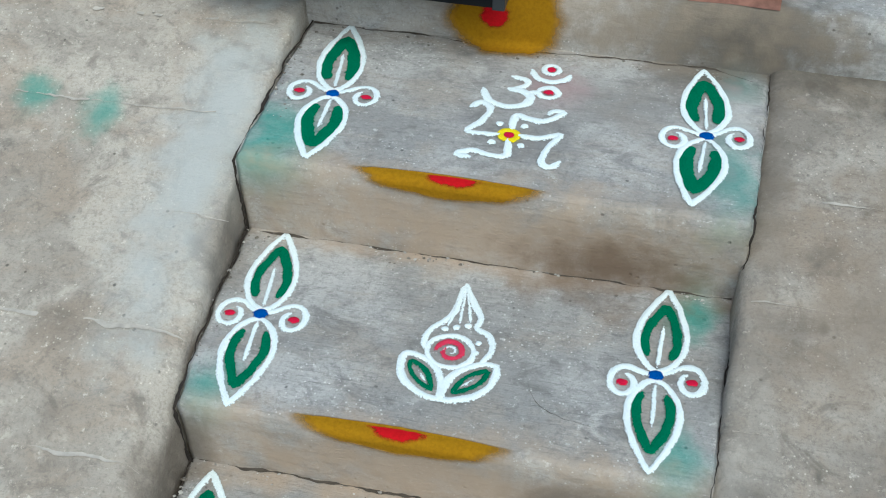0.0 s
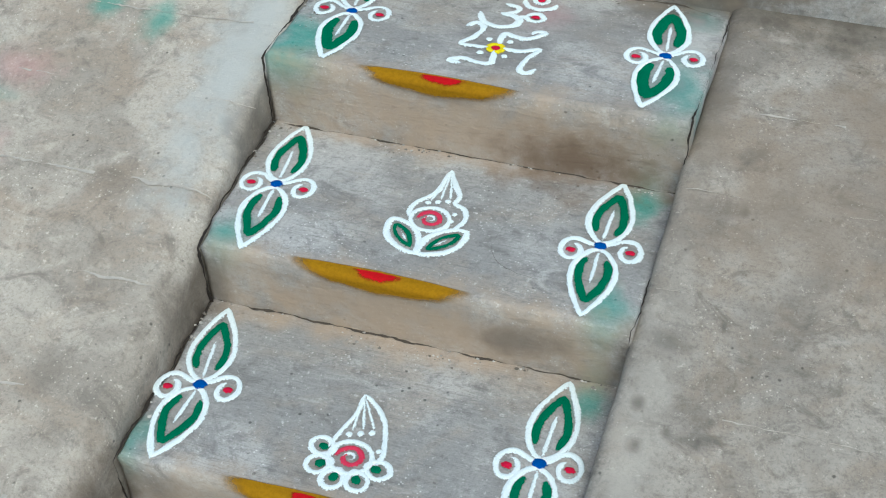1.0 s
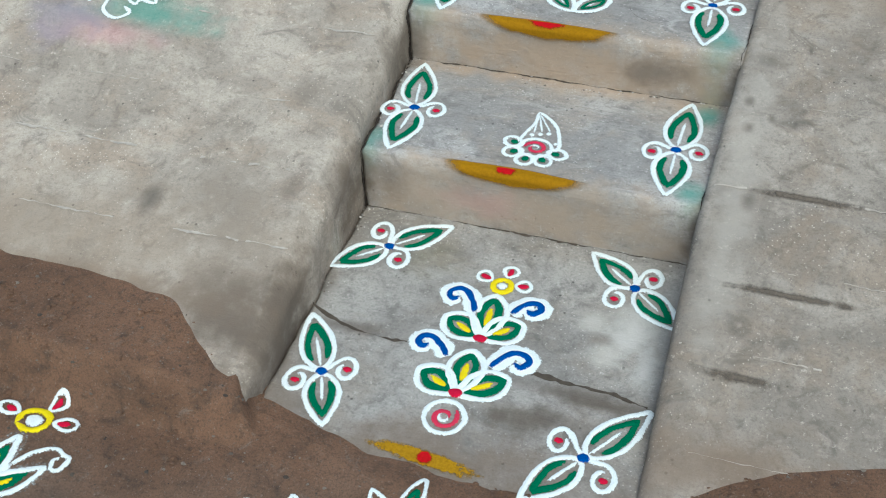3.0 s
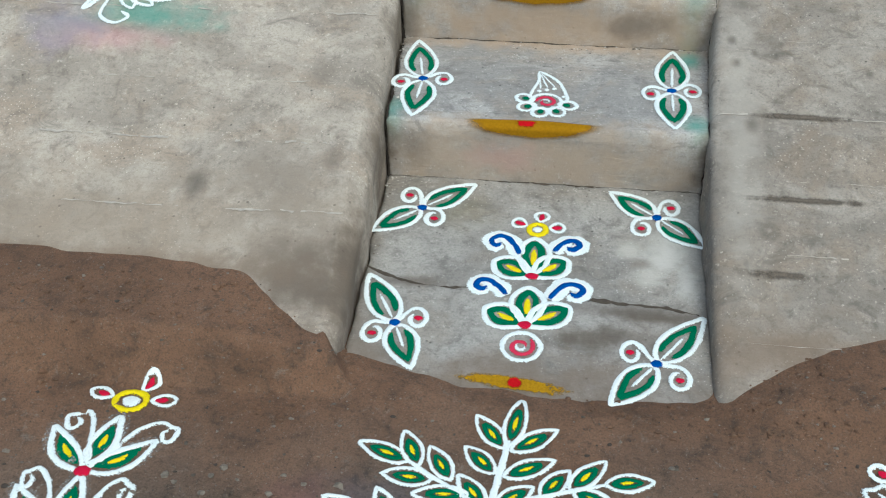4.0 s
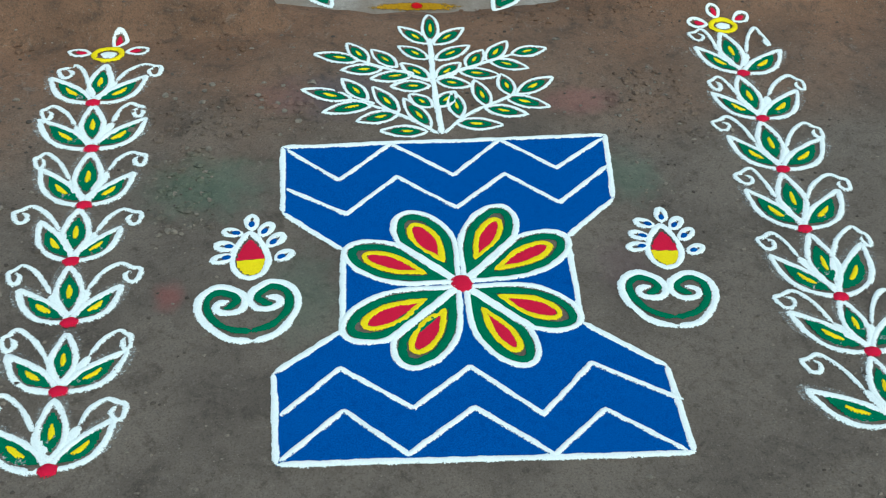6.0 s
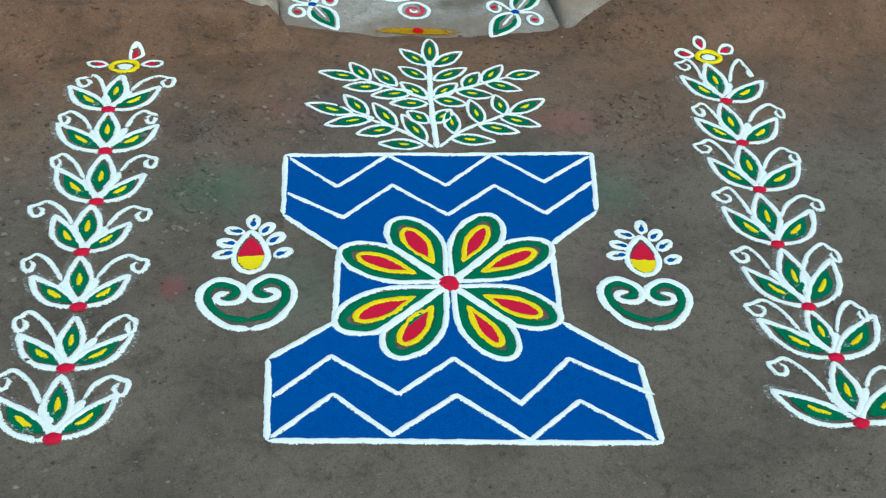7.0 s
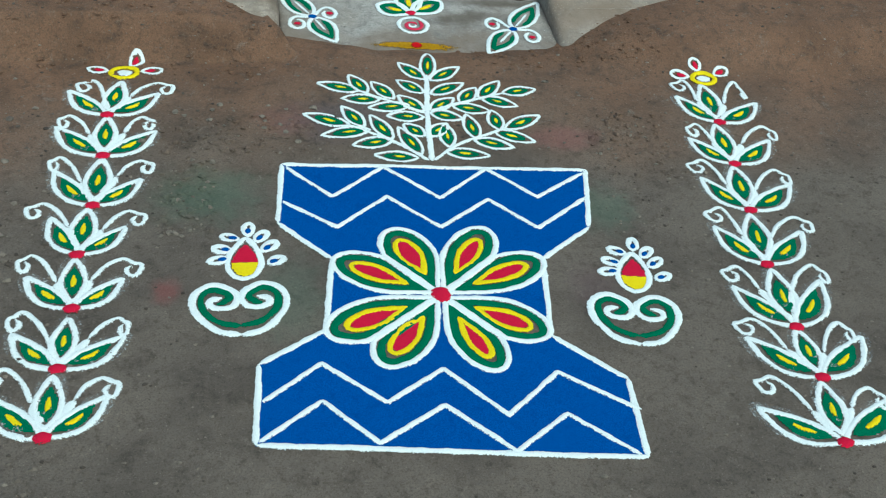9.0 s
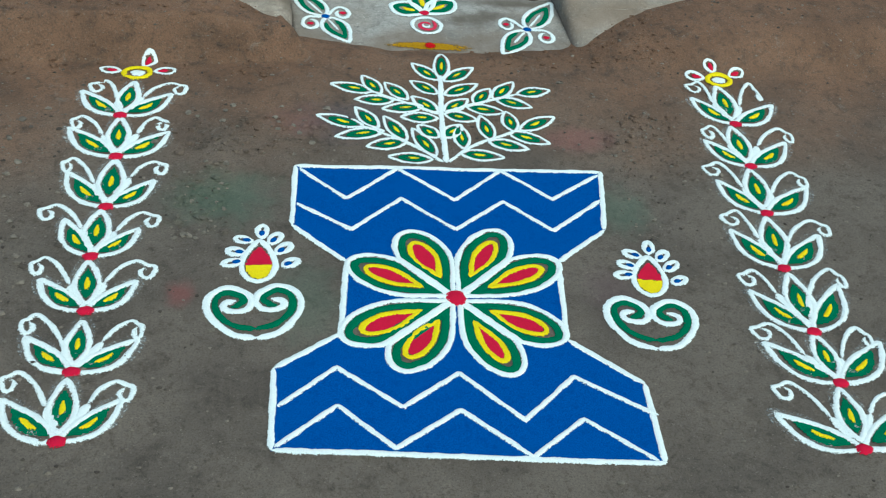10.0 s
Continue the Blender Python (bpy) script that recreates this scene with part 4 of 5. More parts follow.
def garland(sprouts, flower, turns, label):
    """sprouts: heart, three leaf tips and two tendrils of each."""
    mid = sprouts[3][0]
    thing = base("rangoli_garland", (*mid, ground_z(*mid)), label, "rangoli", "leaf garlands beside the pot")
    for heart, tips, *curls in sprouts:
        bouquet(thing, heart, tips, curls, ground_z)
    small_flower(thing, flower, ground_z, turns, 0.037, 0.072, 0.0175, 0.80)


garland((
    ((-0.94, -0.967), ((-1.047, -0.846), (-0.802, -0.866), (-0.905, -0.804)), ((-0.95, -0.896), (-0.981, -0.798), (-1.026, -0.815)), ((-0.882, -0.881), (-0.807, -0.814), (-0.763, -0.832))),
    ((-0.945, -1.144), ((-1.071, -1.015), (-0.809, -1.043), (-0.939, -0.975)), ((-0.982, -1.054), (-1.036, -0.966), (-1.066, -0.983)), ((-0.893, -1.051), (-0.847, -0.977), (-0.815, -0.998))),
    ((-0.963, -1.351), ((-1.063, -1.204), (-0.846, -1.249), (-0.945, -1.156)), ((-0.994, -1.255), (-1.049, -1.148), (-1.078, -1.166)), ((-0.907, -1.235), (-0.852, -1.171), (-0.814, -1.186))),
    ((-0.988, -1.539), ((-1.057, -1.396), (-0.88, -1.439), (-0.971, -1.36)), ((-1.014, -1.435), (-1.077, -1.339), (-1.119, -1.358)), ((-0.934, -1.45), (-0.873, -1.378), (-0.833, -1.397))),
    ((-0.99, -1.726), ((-1.097, -1.613), (-0.881, -1.63), (-0.992, -1.553)), ((-1.029, -1.638), (-1.088, -1.536), (-1.12, -1.557)), ((-0.952, -1.633), (-0.884, -1.561), (-0.839, -1.586))),
    ((-1.008, -1.913), ((-1.111, -1.8), (-0.872, -1.824), (-0.993, -1.758)), ((-1.027, -1.839), (-1.091, -1.732), (-1.123, -1.752)), ((-0.949, -1.827), (-0.887, -1.765), (-0.864, -1.785))),
    ((-1.023, -2.104), ((-1.143, -1.979), (-0.901, -2.002), (-1.015, -1.933)), ((-1.051, -2.008), (-1.112, -1.905), (-1.146, -1.922)), ((-0.968, -2.007), (-0.914, -1.948), (-0.878, -1.968))),
), (-0.900, -0.755), (162, 66, 8), "garland of green powder leaves with white curls on brown earth")
garland((
    ((0.831, -1.048), ((0.738, -0.91), (0.987, -0.951), (0.842, -0.85)), ((0.798, -0.943), (0.793, -0.825), (0.744, -0.843)), ((0.877, -0.958), (0.955, -0.833), (0.967, -0.889))),
    ((0.803, -1.248), ((0.707, -1.123), (0.953, -1.14), (0.811, -1.058)), ((0.776, -1.144), (0.751, -1.054), (0.714, -1.075)), ((0.859, -1.157), (0.954, -1.072), (0.987, -1.103))),
    ((0.768, -1.457), ((0.679, -1.307), (0.931, -1.348), (0.794, -1.258)), ((0.742, -1.346), (0.711, -1.227), (0.658, -1.246)), ((0.815, -1.374), (0.91, -1.278), (0.944, -1.309))),
    ((0.725, -1.68), ((0.638, -1.519), (0.875, -1.556), (0.759, -1.472)), ((0.702, -1.564), (0.685, -1.439), (0.634, -1.463)), ((0.776, -1.579), (0.876, -1.494), (0.917, -1.522))),
    ((0.706, -1.91), ((0.601, -1.754), (0.839, -1.751), (0.728, -1.7)), ((0.667, -1.771), (0.638, -1.679), (0.593, -1.696)), ((0.745, -1.786), (0.84, -1.689), (0.867, -1.725))),
    ((0.698, -2.078), ((0.563, -1.936), (0.856, -1.955), (0.701, -1.917)), ((0.649, -1.986), (0.605, -1.874), (0.551, -1.888)), ((0.736, -2.001), (0.815, -1.902), (0.839, -1.934))),
    ((0.663, -2.272), ((0.502, -2.157), (0.854, -2.148), (0.687, -2.091)), ((0.627, -2.177), (0.575, -2.067), (0.528, -2.079)), ((0.724, -2.176), (0.79, -2.119), (0.817, -2.148))),
), (0.862, -0.818), (158, 98, 31), "leaning garland of green powder leaves with white curls on brown earth")


def pot():
    """The blue pot with zigzag bands and an eight-petalled flower."""
    heart = (-0.144, -1.741)
    thing = base("rangoli_pot", (*heart, ground_z(*heart)), "large blue powder pot with white zigzags and an eight-petalled flower", "rangoli")
    tl, tr, bl, br = (-0.482, -1.199), (0.354, -1.253), (-0.605, -2.162), (0.207, -2.27)
    left = [tl, (-0.51, -1.448), (-0.389, -1.594), (-0.428, -1.84), (-0.584, -1.934), bl]
    right = [tr, (0.294, -1.502), (0.138, -1.623), (0.091, -1.894), (0.232, -2.044), br]
    tips = ((-0.227, -1.488), (0.015, -1.495), (0.136, -1.621), (0.088, -1.89), (-0.053, -1.994), (-0.315, -1.959), (-0.427, -1.854), (-0.384, -1.591))
    halves = (0.064, 0.059, 0.060, 0.062, 0.057, 0.061, 0.062, 0.061)
    turns = [math.atan2(y - heart[1], x - heart[0]) for x, y in tips]
    apart = lambda a, b: (a - b + math.pi) % (2 * math.pi) - math.pi

    def within(line, k, margin):
        """The line held between the rays half-way to the neighbouring petals."""
        out, lo, hi = [], apart(turns[(k + 1) % 8], turns[k]) / 2, apart(turns[k - 1], turns[k]) / 2
        for x, y in line:
            r = math.hypot(x - heart[0], y - heart[1])
            a = apart(math.atan2(y - heart[1], x - heart[0]), turns[k])
            slack = min(0.3, margin / max(r, 0.02))
            a = turns[k] + max(lo + slack, min(hi - slack, a))
            out.append((heart[0] + r * math.cos(a), heart[1] + r * math.sin(a)))
        return out

    outlines = [within(petal_line(toward(heart, tip, 0.05), tip, half), k, 0.003) for k, (tip, half) in enumerate(zip(tips, halves))]
    fill(thing, "pot_body", left + right[::-1], mat_blue, ground_z, outlines)
    for line in (left, right):
        for a, b in zip(line, line[1:]):
            stroke(thing, "pot_outline", [a, toward(a, b, 0.5), b], 0.0165, mat_white, ground_z)
    for a, b in ((tl, tr), (bl, br)):
        stroke(thing, "pot_outline", spline([a, toward(a, b, 0.33), toward(a, b, 0.66), b]), 0.0165, mat_white, ground_z)
    for band in (
        ((-0.472, -1.212), (-0.362, -1.346), (-0.211, -1.221), (-0.078, -1.362), (0.071, -1.238), (0.187, -1.368), (0.343, -1.266)),
        ((-0.491, -1.362), (-0.363, -1.473), (-0.219, -1.352), (-0.098, -1.483), (0.049, -1.375), (0.158, -1.498), (0.317, -1.379)),
        ((-0.584, -2.046), (-0.449, -1.944), (-0.32, -2.07), (-0.181, -1.981), (-0.063, -2.128), (0.075, -2.011), (0.234, -2.14)),
        ((-0.598, -2.156), (-0.458, -2.053), (-0.351, -2.181), (-0.197, -2.088), (-0.068, -2.228), (0.065, -2.135), (0.195, -2.263)),
    ):
        stroke(thing, "zigzag", [q for a, b in zip(band, band[1:]) for q in (a, toward(a, b, 0.5))] + [band[-1]], 0.0145, mat_white, ground_z, False, 0.0042)
    for k, (tip, half, line) in enumerate(zip(tips, halves, outlines)):
        petal = stroke(thing, "petal", line, 0.0165, mat_white, ground_z, True, 0.0042)
        stroke(thing, "petal_green", within(petal_line(toward(heart, tip, 0.16), toward(heart, tip, 0.935), half - 0.0185), k, 0.020), 0.0205, mat_green, ground_z, True, 0.0022, under=petal)
        stroke(thing, "petal_yellow", petal_line(toward(heart, tip, 0.32), toward(heart, tip, 0.83), half - 0.0365, 0.60), 0.0160, mat_yellow, ground_z, True, 0.0026, under=petal)
        fill(thing, "petal_red", petal_line(toward(heart, tip, 0.37), toward(heart, tip, 0.80), half - 0.038, 0.60), mat_red, ground_z, (), 0.004, under=petal)
    dab(thing, "heart", heart, 0.029, 0.030, mat_red, ground_z, 0.0, 0.007)


pot()


def sprig():
    """The leafy plant that rises from the pot: a stem, four boughs and paired leaves."""
    foot = (-0.071, -1.199)
    thing = base("rangoli_sprig", (*foot, ground_z(*foot)), "leafy white and green powder sprig rising from the blue pot", "rangoli")

    def leaf(a, b):
        half = 0.0225
        leaf = stroke(thing, "leaf", leaf_line(a, b, half, 0.88, 0.85), 0.0115, mat_white, ground_z, True, 0.003)
        stroke(thing, "leaf_colour", leaf_line(toward(a, b, 0.16), toward(a, b, 0.74), half * 0.42, 0.9, 0.8), 0.0125, mat_green, ground_z, True, 0.0028, under=leaf)
        stroke(thing, "leaf_vein", [toward(a, b, 0.30), toward(a, b, 0.44), toward(a, b, 0.57)], 0.0130, mat_yellow, ground_z, False, 0.0042, under=leaf)

    def bough(line, leaves, wide=0.013):
        """leaves: foot and tip of each."""
        stroke(thing, "stem", spline(line), wide, mat_white, ground_z)
        for x0, y0, x1, y1 in leaves:
            leaf((x0, y0), (x1, y1))

    bough((foot, (-0.051, -0.997), (-0.019, -0.784)), (
        (-0.019, -0.799, 0.005, -0.659), (-0.029, -0.808, -0.097, -0.721), (-0.012, -0.814, 0.087, -0.745), (-0.044, -0.88, -0.115, -0.812),
        (-0.024, -0.886, 0.085, -0.831), (-0.058, -0.969, -0.122, -0.891), (-0.037, -0.965, 0.041, -0.908), (-0.063, -0.997, -0.169, -0.989),
        (-0.04, -0.978, 0.051, -1.007), (-0.074, -1.084, -0.125, -1.027), (-0.058, -1.084, 0.001, -1.03)), 0.018)
    bough(((-0.049, -0.983), (-0.112, -0.942), (-0.232, -0.869)), (
        (-0.235, -0.867, -0.352, -0.822), (-0.212, -0.877, -0.254, -0.78), (-0.138, -0.907, -0.192, -0.82), (-0.18, -0.911, -0.289, -0.905), (-0.095, -0.941, -0.218, -0.952)))
    bough(((-0.042, -0.97), (0.049, -0.934), (0.199, -0.885)), (
        (0.195, -0.885, 0.3, -0.869), (0.057, -0.931, 0.118, -0.855), (0.118, -0.906, 0.196, -0.823), (0.125, -0.907, 0.224, -0.953), (0.03, -0.944, 0.139, -0.974)))
    bough(((-0.079, -1.196), (-0.161, -1.109), (-0.284, -1.03)), (
        (-0.282, -1.03, -0.404, -0.976), (-0.24, -1.039, -0.293, -0.944), (-0.167, -1.094, -0.217, -0.986), (-0.095, -1.166, -0.143, -1.042),
        (-0.226, -1.053, -0.363, -1.074), (-0.168, -1.099, -0.282, -1.121), (-0.109, -1.183, -0.227, -1.165)))
    bough(((-0.067, -1.196), (0.019, -1.124), (0.169, -1.055)), (
        (0.167, -1.056, 0.283, -0.999), (-0.01, -1.136, -0.007, -1.03), (0.075, -1.101, 0.064, -0.986), (0.149, -1.061, 0.143, -0.969),
        (0.131, -1.068, 0.242, -1.12), (0.065, -1.106, 0.173, -1.143), (-0.025, -1.156, 0.096, -1.18)))


sprig()


def oil_lamp(c, turn, label):
    """A curled green lamp bowl with a red and yellow flame ringed by blue-eyed petals."""
    thing = base("rangoli_lamp", (*c, ground_z(*c)), label, "rangoli", "powder oil lamps beside the pot")
    ca, sa = math.cos(radians(turn)), math.sin(radians(turn))

    def at(x, y):
        return (c[0] + x * ca - y * sa, c[1] + x * sa + y * ca)

    drop = [at(x, y) for x, y in leaf_line((0.007, 0.012), (0.021, 0.160), 0.040, 0.72, 0.74)]
    flame = stroke(thing, "flame", drop, 0.0165, mat_white, ground_z, True)
    inner = leaf_line((0.010, 0.021), (0.019, 0.136), 0.031, 0.74, 0.74)
    low, high = [(x, min(y, 0.071)) for x, y in inner], [(x, max(y, 0.071)) for x, y in inner]
    fill(thing, "flame_yellow", [at(*q) for q in low], mat_yellow, ground_z, (), 0.0045, under=flame)
    fill(thing, "flame_red", [at(*q) for q in high], mat_red, ground_z, (), 0.0045, under=flame)
    for root, end in (((-0.025, 0.086), (-0.072, 0.079)), ((-0.018, 0.115), (-0.059, 0.130)), ((0.001, 0.157), (-0.038, 0.174)), ((0.025, 0.172), (0.031, 0.219)),
                      ((0.045, 0.147), (0.072, 0.184)), ((0.059, 0.110), (0.093, 0.145)), ((0.071, 0.064), (0.107, 0.085))):
        p, q = at(*root), at(*end)
        ray = stroke(thing, "ray", leaf_line(p, q, 0.0110, 1.2, 0.6), 0.0160, mat_white, ground_z, True)
        dab(thing, "ray_heart", toward(p, q, 0.30), 0.0115, 0.0078, mat_blue, ground_z, math.atan2(q[1] - p[1], q[0] - p[0]), 0.0062, under=ray)
    outer = [(-0.037, -0.058), (-0.060, -0.062), (-0.064, -0.077), (-0.045, -0.087), (-0.018, -0.083), (-0.004, -0.064), (-0.014, -0.040), (-0.050, -0.020), (-0.087, -0.034), (-0.101, -0.068), (-0.087, -0.108), (-0.050, -0.146), (0.0, -0.160)]
    colour = [(-0.049, -0.075), (-0.036, -0.072), (-0.021, -0.057), (-0.031, -0.042), (-0.058, -0.033), (-0.081, -0.053), (-0.077, -0.090), (-0.047, -0.122), (0.0, -0.136)]
    for flip in (1, -1):
        bowl = stroke(thing, "bowl", spline([at(x * flip * 1.07 - 0.005, y * 1.22 + 0.020) for x, y in outer]), 0.0190, mat_white, ground_z)
        stroke(thing, "bowl_colour", spline([at(x * flip * 1.07 - 0.005, y * 1.22 + 0.020) for x, y in colour]), 0.0185, mat_green, ground_z, False, 0.0022, under=bowl)


oil_lamp((-0.612, -1.664), 0.0, "powder oil lamp with red and yellow flame on brown earth")
oil_lamp((0.332, -1.767), -9.0, "tilted powder oil lamp with red and yellow flame on brown earth")


def ramp_flower():
    """The part-seen peacock drawing on the ramp."""
    z = lambda x, y: ramp_left_z(x, y) + 0.0025 * nz(x * 8, y * 8, 3) + 0.0008
    thing = base("rangoli_peacock_flower", (-1.35, 0.62, z(-1.35, 0.62)), "green and yellow feathered powder drawing on the ramp", "rangoli")
    feather = stroke(thing, "feather", spline([(-1.50, 0.86), (-1.40, 0.90), (-1.30, 0.86), (-1.235, 0.78), (-1.158, 0.716), (-1.24, 0.70), (-1.33, 0.73)]), 0.016, mat_white, z)
    stroke(thing, "feather_colour", spline([(-1.40, 0.875), (-1.31, 0.84), (-1.26, 0.77), (-1.205, 0.728), (-1.28, 0.735)]), 0.016, mat_green, z, False, 0.0022, under=feather)
    stroke(thing, "feather_curl", spline([(-1.385, 0.845), (-1.345, 0.83), (-1.33, 0.78), (-1.29, 0.765), (-1.275, 0.795)]), 0.012, mat_yellow, z, under=feather)
    feather = stroke(thing, "feather", spline([(-1.20, 0.76), (-1.22, 0.66), (-1.285, 0.585), (-1.38, 0.46), (-1.36, 0.53), (-1.33, 0.62), (-1.25, 0.70)]), 0.016, mat_white, z)
    stroke(thing, "feather_colour", spline([(-1.235, 0.70), (-1.26, 0.63), (-1.31, 0.57), (-1.365, 0.50), (-1.345, 0.56)]), 0.014, mat_green, z, False, 0.0022, under=feather)
    stroke(thing, "feather_curl", spline([(-1.27, 0.665), (-1.30, 0.62), (-1.345, 0.60), (-1.35, 0.57), (-1.325, 0.575)]), 0.013, mat_yellow, z, under=feather)
    for k in range(4):
        x, y = -1.405 + 0.034 * k, 0.69 + 0.018 * k
        stroke(thing, "body_line", [(x - 0.02, y + 0.04), (x, y), (x + 0.012, y - 0.045)], 0.011, mat_white, z)
        dab(thing, "body_dot", (x + 0.016, y + 0.01), 0.011, 0.010, mat_yellow, z)
    stroke(thing, "body_line", [(-1.45, 0.655), (-1.36, 0.668), (-1.26, 0.725)], 0.011, mat_white, z)
    stroke(thing, "body_line", [(-1.46, 0.735), (-1.37, 0.75), (-1.29, 0.77)], 0.011, mat_white, z)
    feather = stroke(thing, "feather", spline([(-1.56, 0.78), (-1.50, 0.69), (-1.44, 0.60), (-1.40, 0.56)]), 0.015, mat_white, z)
    stroke(thing, "feather_colour", spline([(-1.54, 0.70), (-1.47, 0.58), (-1.41, 0.535)]), 0.018, mat_green, z, False, 0.0022, under=feather)
    for heart, tips, curl in (
        ((-1.259, 0.818), ((-1.236, 0.990), (-1.168, 0.925), (-1.150, 0.865)), ((-1.235, 0.805), (-1.16, 0.79), (-1.115, 0.83), (-1.13, 0.868), (-1.16, 0.85))),
        ((-1.283, 0.550), ((-1.090, 0.530), (-1.178, 0.486), (-1.235, 0.470)), ((-1.31, 0.52), (-1.325, 0.44), (-1.275, 0.408), (-1.238, 0.435), (-1.265, 0.455))),
    ):
        for k, tip in enumerate(tips):
            petal = stroke(thing, "petal", leaf_line(toward(heart, tip, 0.1), tip, 0.034 if k == 0 else 0.021, 0.95, 0.75), 0.013, mat_white, z, True)
        stroke(thing, "petal_colour", leaf_line(toward(heart, tips[0], 0.32), toward(heart, tips[0], 0.72), 0.018, 1.0, 0.8)[4:-14], 0.014, mat_green, z, False, 0.0022, under=petal)
        curl = stroke(thing, "curl", spline(curl), 0.013, mat_white, z)
        dab(thing, "heart", heart, 0.016, 0.014, mat_pink, z)
    leaf = stroke(thing, "leaf", leaf_line((-1.27, 0.735), (-1.12, 0.735), 0.02), 0.012, mat_white, z, True)


ramp_flower()


# ---- small things ----
def stones(name, count, area, low, high, seed, label, keep=lambda x, y: True, material=mat_pebble, surf=None):
    """Loose grit, half sunk, in one mesh."""
    rnd = random.Random(seed)
    verts, faces = [], []
    while count:
        x, y = rnd.uniform(area[0], area[1]), rnd.uniform(area[2], area[3])
        if not keep(x, y):
            continue
        count -= 1
        r = low + (high - low) * rnd.random() ** 4
        o, a0, z = len(verts), rnd.random() * 6.3, (surf or ground_z)(x, y) + r * 0.12
        for ring, (q, h) in enumerate(((1.0, 0.0), (0.72, 0.42))):
            for i in range(6):
                a = a0 + i * math.pi / 3 + ring * 0.4
                s = q * r * rnd.uniform(0.5, 1.35)
                verts.append((x + s * math.cos(a), y + s * math.sin(a) * 0.8, z + h * r * rnd.uniform(0.7, 1.2)))
        verts.append((x, y, z + r * 0.62))
        faces += [(o + i, o + (i + 1) % 6, o + 6 + (i + 1) % 6, o + 6 + i) for i in range(6)]
        faces += [(o + 6 + i, o + 6 + (i + 1) % 6, o + 12) for i in range(6)]
    ob = mesh_part(name, verts, faces, material, None, label, None, False)
    return tagged(ob, label, "gravel", kind="stuff")


clear = lambda x, y: not (-0.66 < x < 0.36 and -2.3 < y < -1.15) and (abs(x) > 0.42 or y < -0.68)
stones("gravel", 5200, (-1.9, 1.6, -2.9, -0.42), 0.0016, 0.0065, 4, "small grey and pale stones pressed into earth", clear)
stones("gravel", 700, (-1.9, -1.0, -2.6, -0.9), 0.002, 0.009, 5, "loose stones beside the leaf garland", clear)
stones("earth_clods", 420, (-1.5, -0.50, -0.80, -0.44), 0.003, 0.014, 6, "crumbled clods of brown earth against the ramp", clear, mat_soil)
stones("earth_clods", 240, (0.1, 0.75, -0.74, -0.50), 0.003, 0.012, 7, "crumbled earth along the slab's broken edge", lambda x, y: y < -0.63 or x > 0.44, mat_soil)


stones("earth_clods", 420, (-0.80, -0.30, -1.48, -0.98), 0.002, 0.014, 9, "dark crumbs of earth between garland and pot", clear, mat_soil)
stones("gravel", 110, (-0.86, -0.36, -1.50, -0.92), 0.002, 0.013, 12, "pale stones and chips between garland and pot", clear, mat_chip)
stones("gravel", 90, (-1.55, -1.08, -1.65, -0.95), 0.002, 0.012, 15, "pale stones and chips on the outer side of a garland", clear, mat_chip)
stones("gravel", 60, (0.40, 0.75, -1.50, -0.98), 0.003, 0.010, 13, "pale stones and chips beside the leaning garland", clear, mat_chip)
stones("gravel", 150, (-1.55, -1.06, -1.75, -0.90), 0.002, 0.013, 16, "dark stones and chips on the outer side of a garland", clear)
stones("earth_clods", 160, (0.40, 0.66, -1.30, -1.00), 0.003, 0.013, 17, "dark crumbs of earth beside the leaning garland", clear, mat_soil)
stones("gravel", 120, (-1.9, 1.5, -2.8, -0.5), 0.003, 0.010, 14, "scattered pale chips of stone on earth", clear, mat_chip)


for k, (lo, hi) in enumerate(((0.12, 0.172), (0.56, 0.618), (1.01, 1.074), (1.50, 1.565))):
    surf = tread_z(k - 1) if k else slab_z
    stones("cement_crumbs", 130, (-0.44, 0.45, lo, hi), 0.0012, 0.0050, 20 + k, "pale and dark cement crumbs swept against the riser", lambda x, y, hi=hi: nz(x * 9, y * 9, 31.0) + 12 * (y - hi) > -0.35, mat_grit, surf)
    stones("cement_crumbs", 60, (-0.485, -0.41, lo - 0.3, hi), 0.0015, 0.0060, 30 + k, "cement crumbs in the corner beside the ramp", lambda x, y: x > left_edge(y) + 0.006, mat_grit, surf)


JOINTS = []


def crack(name, points, surf, width, depth_colour, label, broken=None):
    """A raised, broken lip with a dark hollow along a crack."""
    pts = even(spline(points), 0.006)
    verts, faces = [], []
    for i, (x, y) in enumerate(pts):
        w = width * max(0.06, 0.55 + 1.5 * nz(x * 14, y * 14, 51.0)) * (0.7 + 0.6 * nz(x * 60, y * 60, 55.0))
        y += 0.005 * nz(x * 22, 0.2, 52.0) + 0.003 * nz(x * 70, 0.2, 53.0)
        z = surf(x, y)
        verts += [(x, y - w, z + 0.0012), (x, y, z + 0.0008), (x, y + w, z + 0.0012)]
        if i and (broken is None or nz(x * 5, y * 5, 57.0) + 0.5 * nz(x * 31, y * 31, 58.0) > broken):
            o = 3 * (i - 1)
            faces += [(o, o + 3, o + 4, o + 1), (o + 1, o + 4, o + 5, o + 2)]
    return tagged(mesh_part(name, verts, faces, depth_colour), label, "crack", kind="structure")


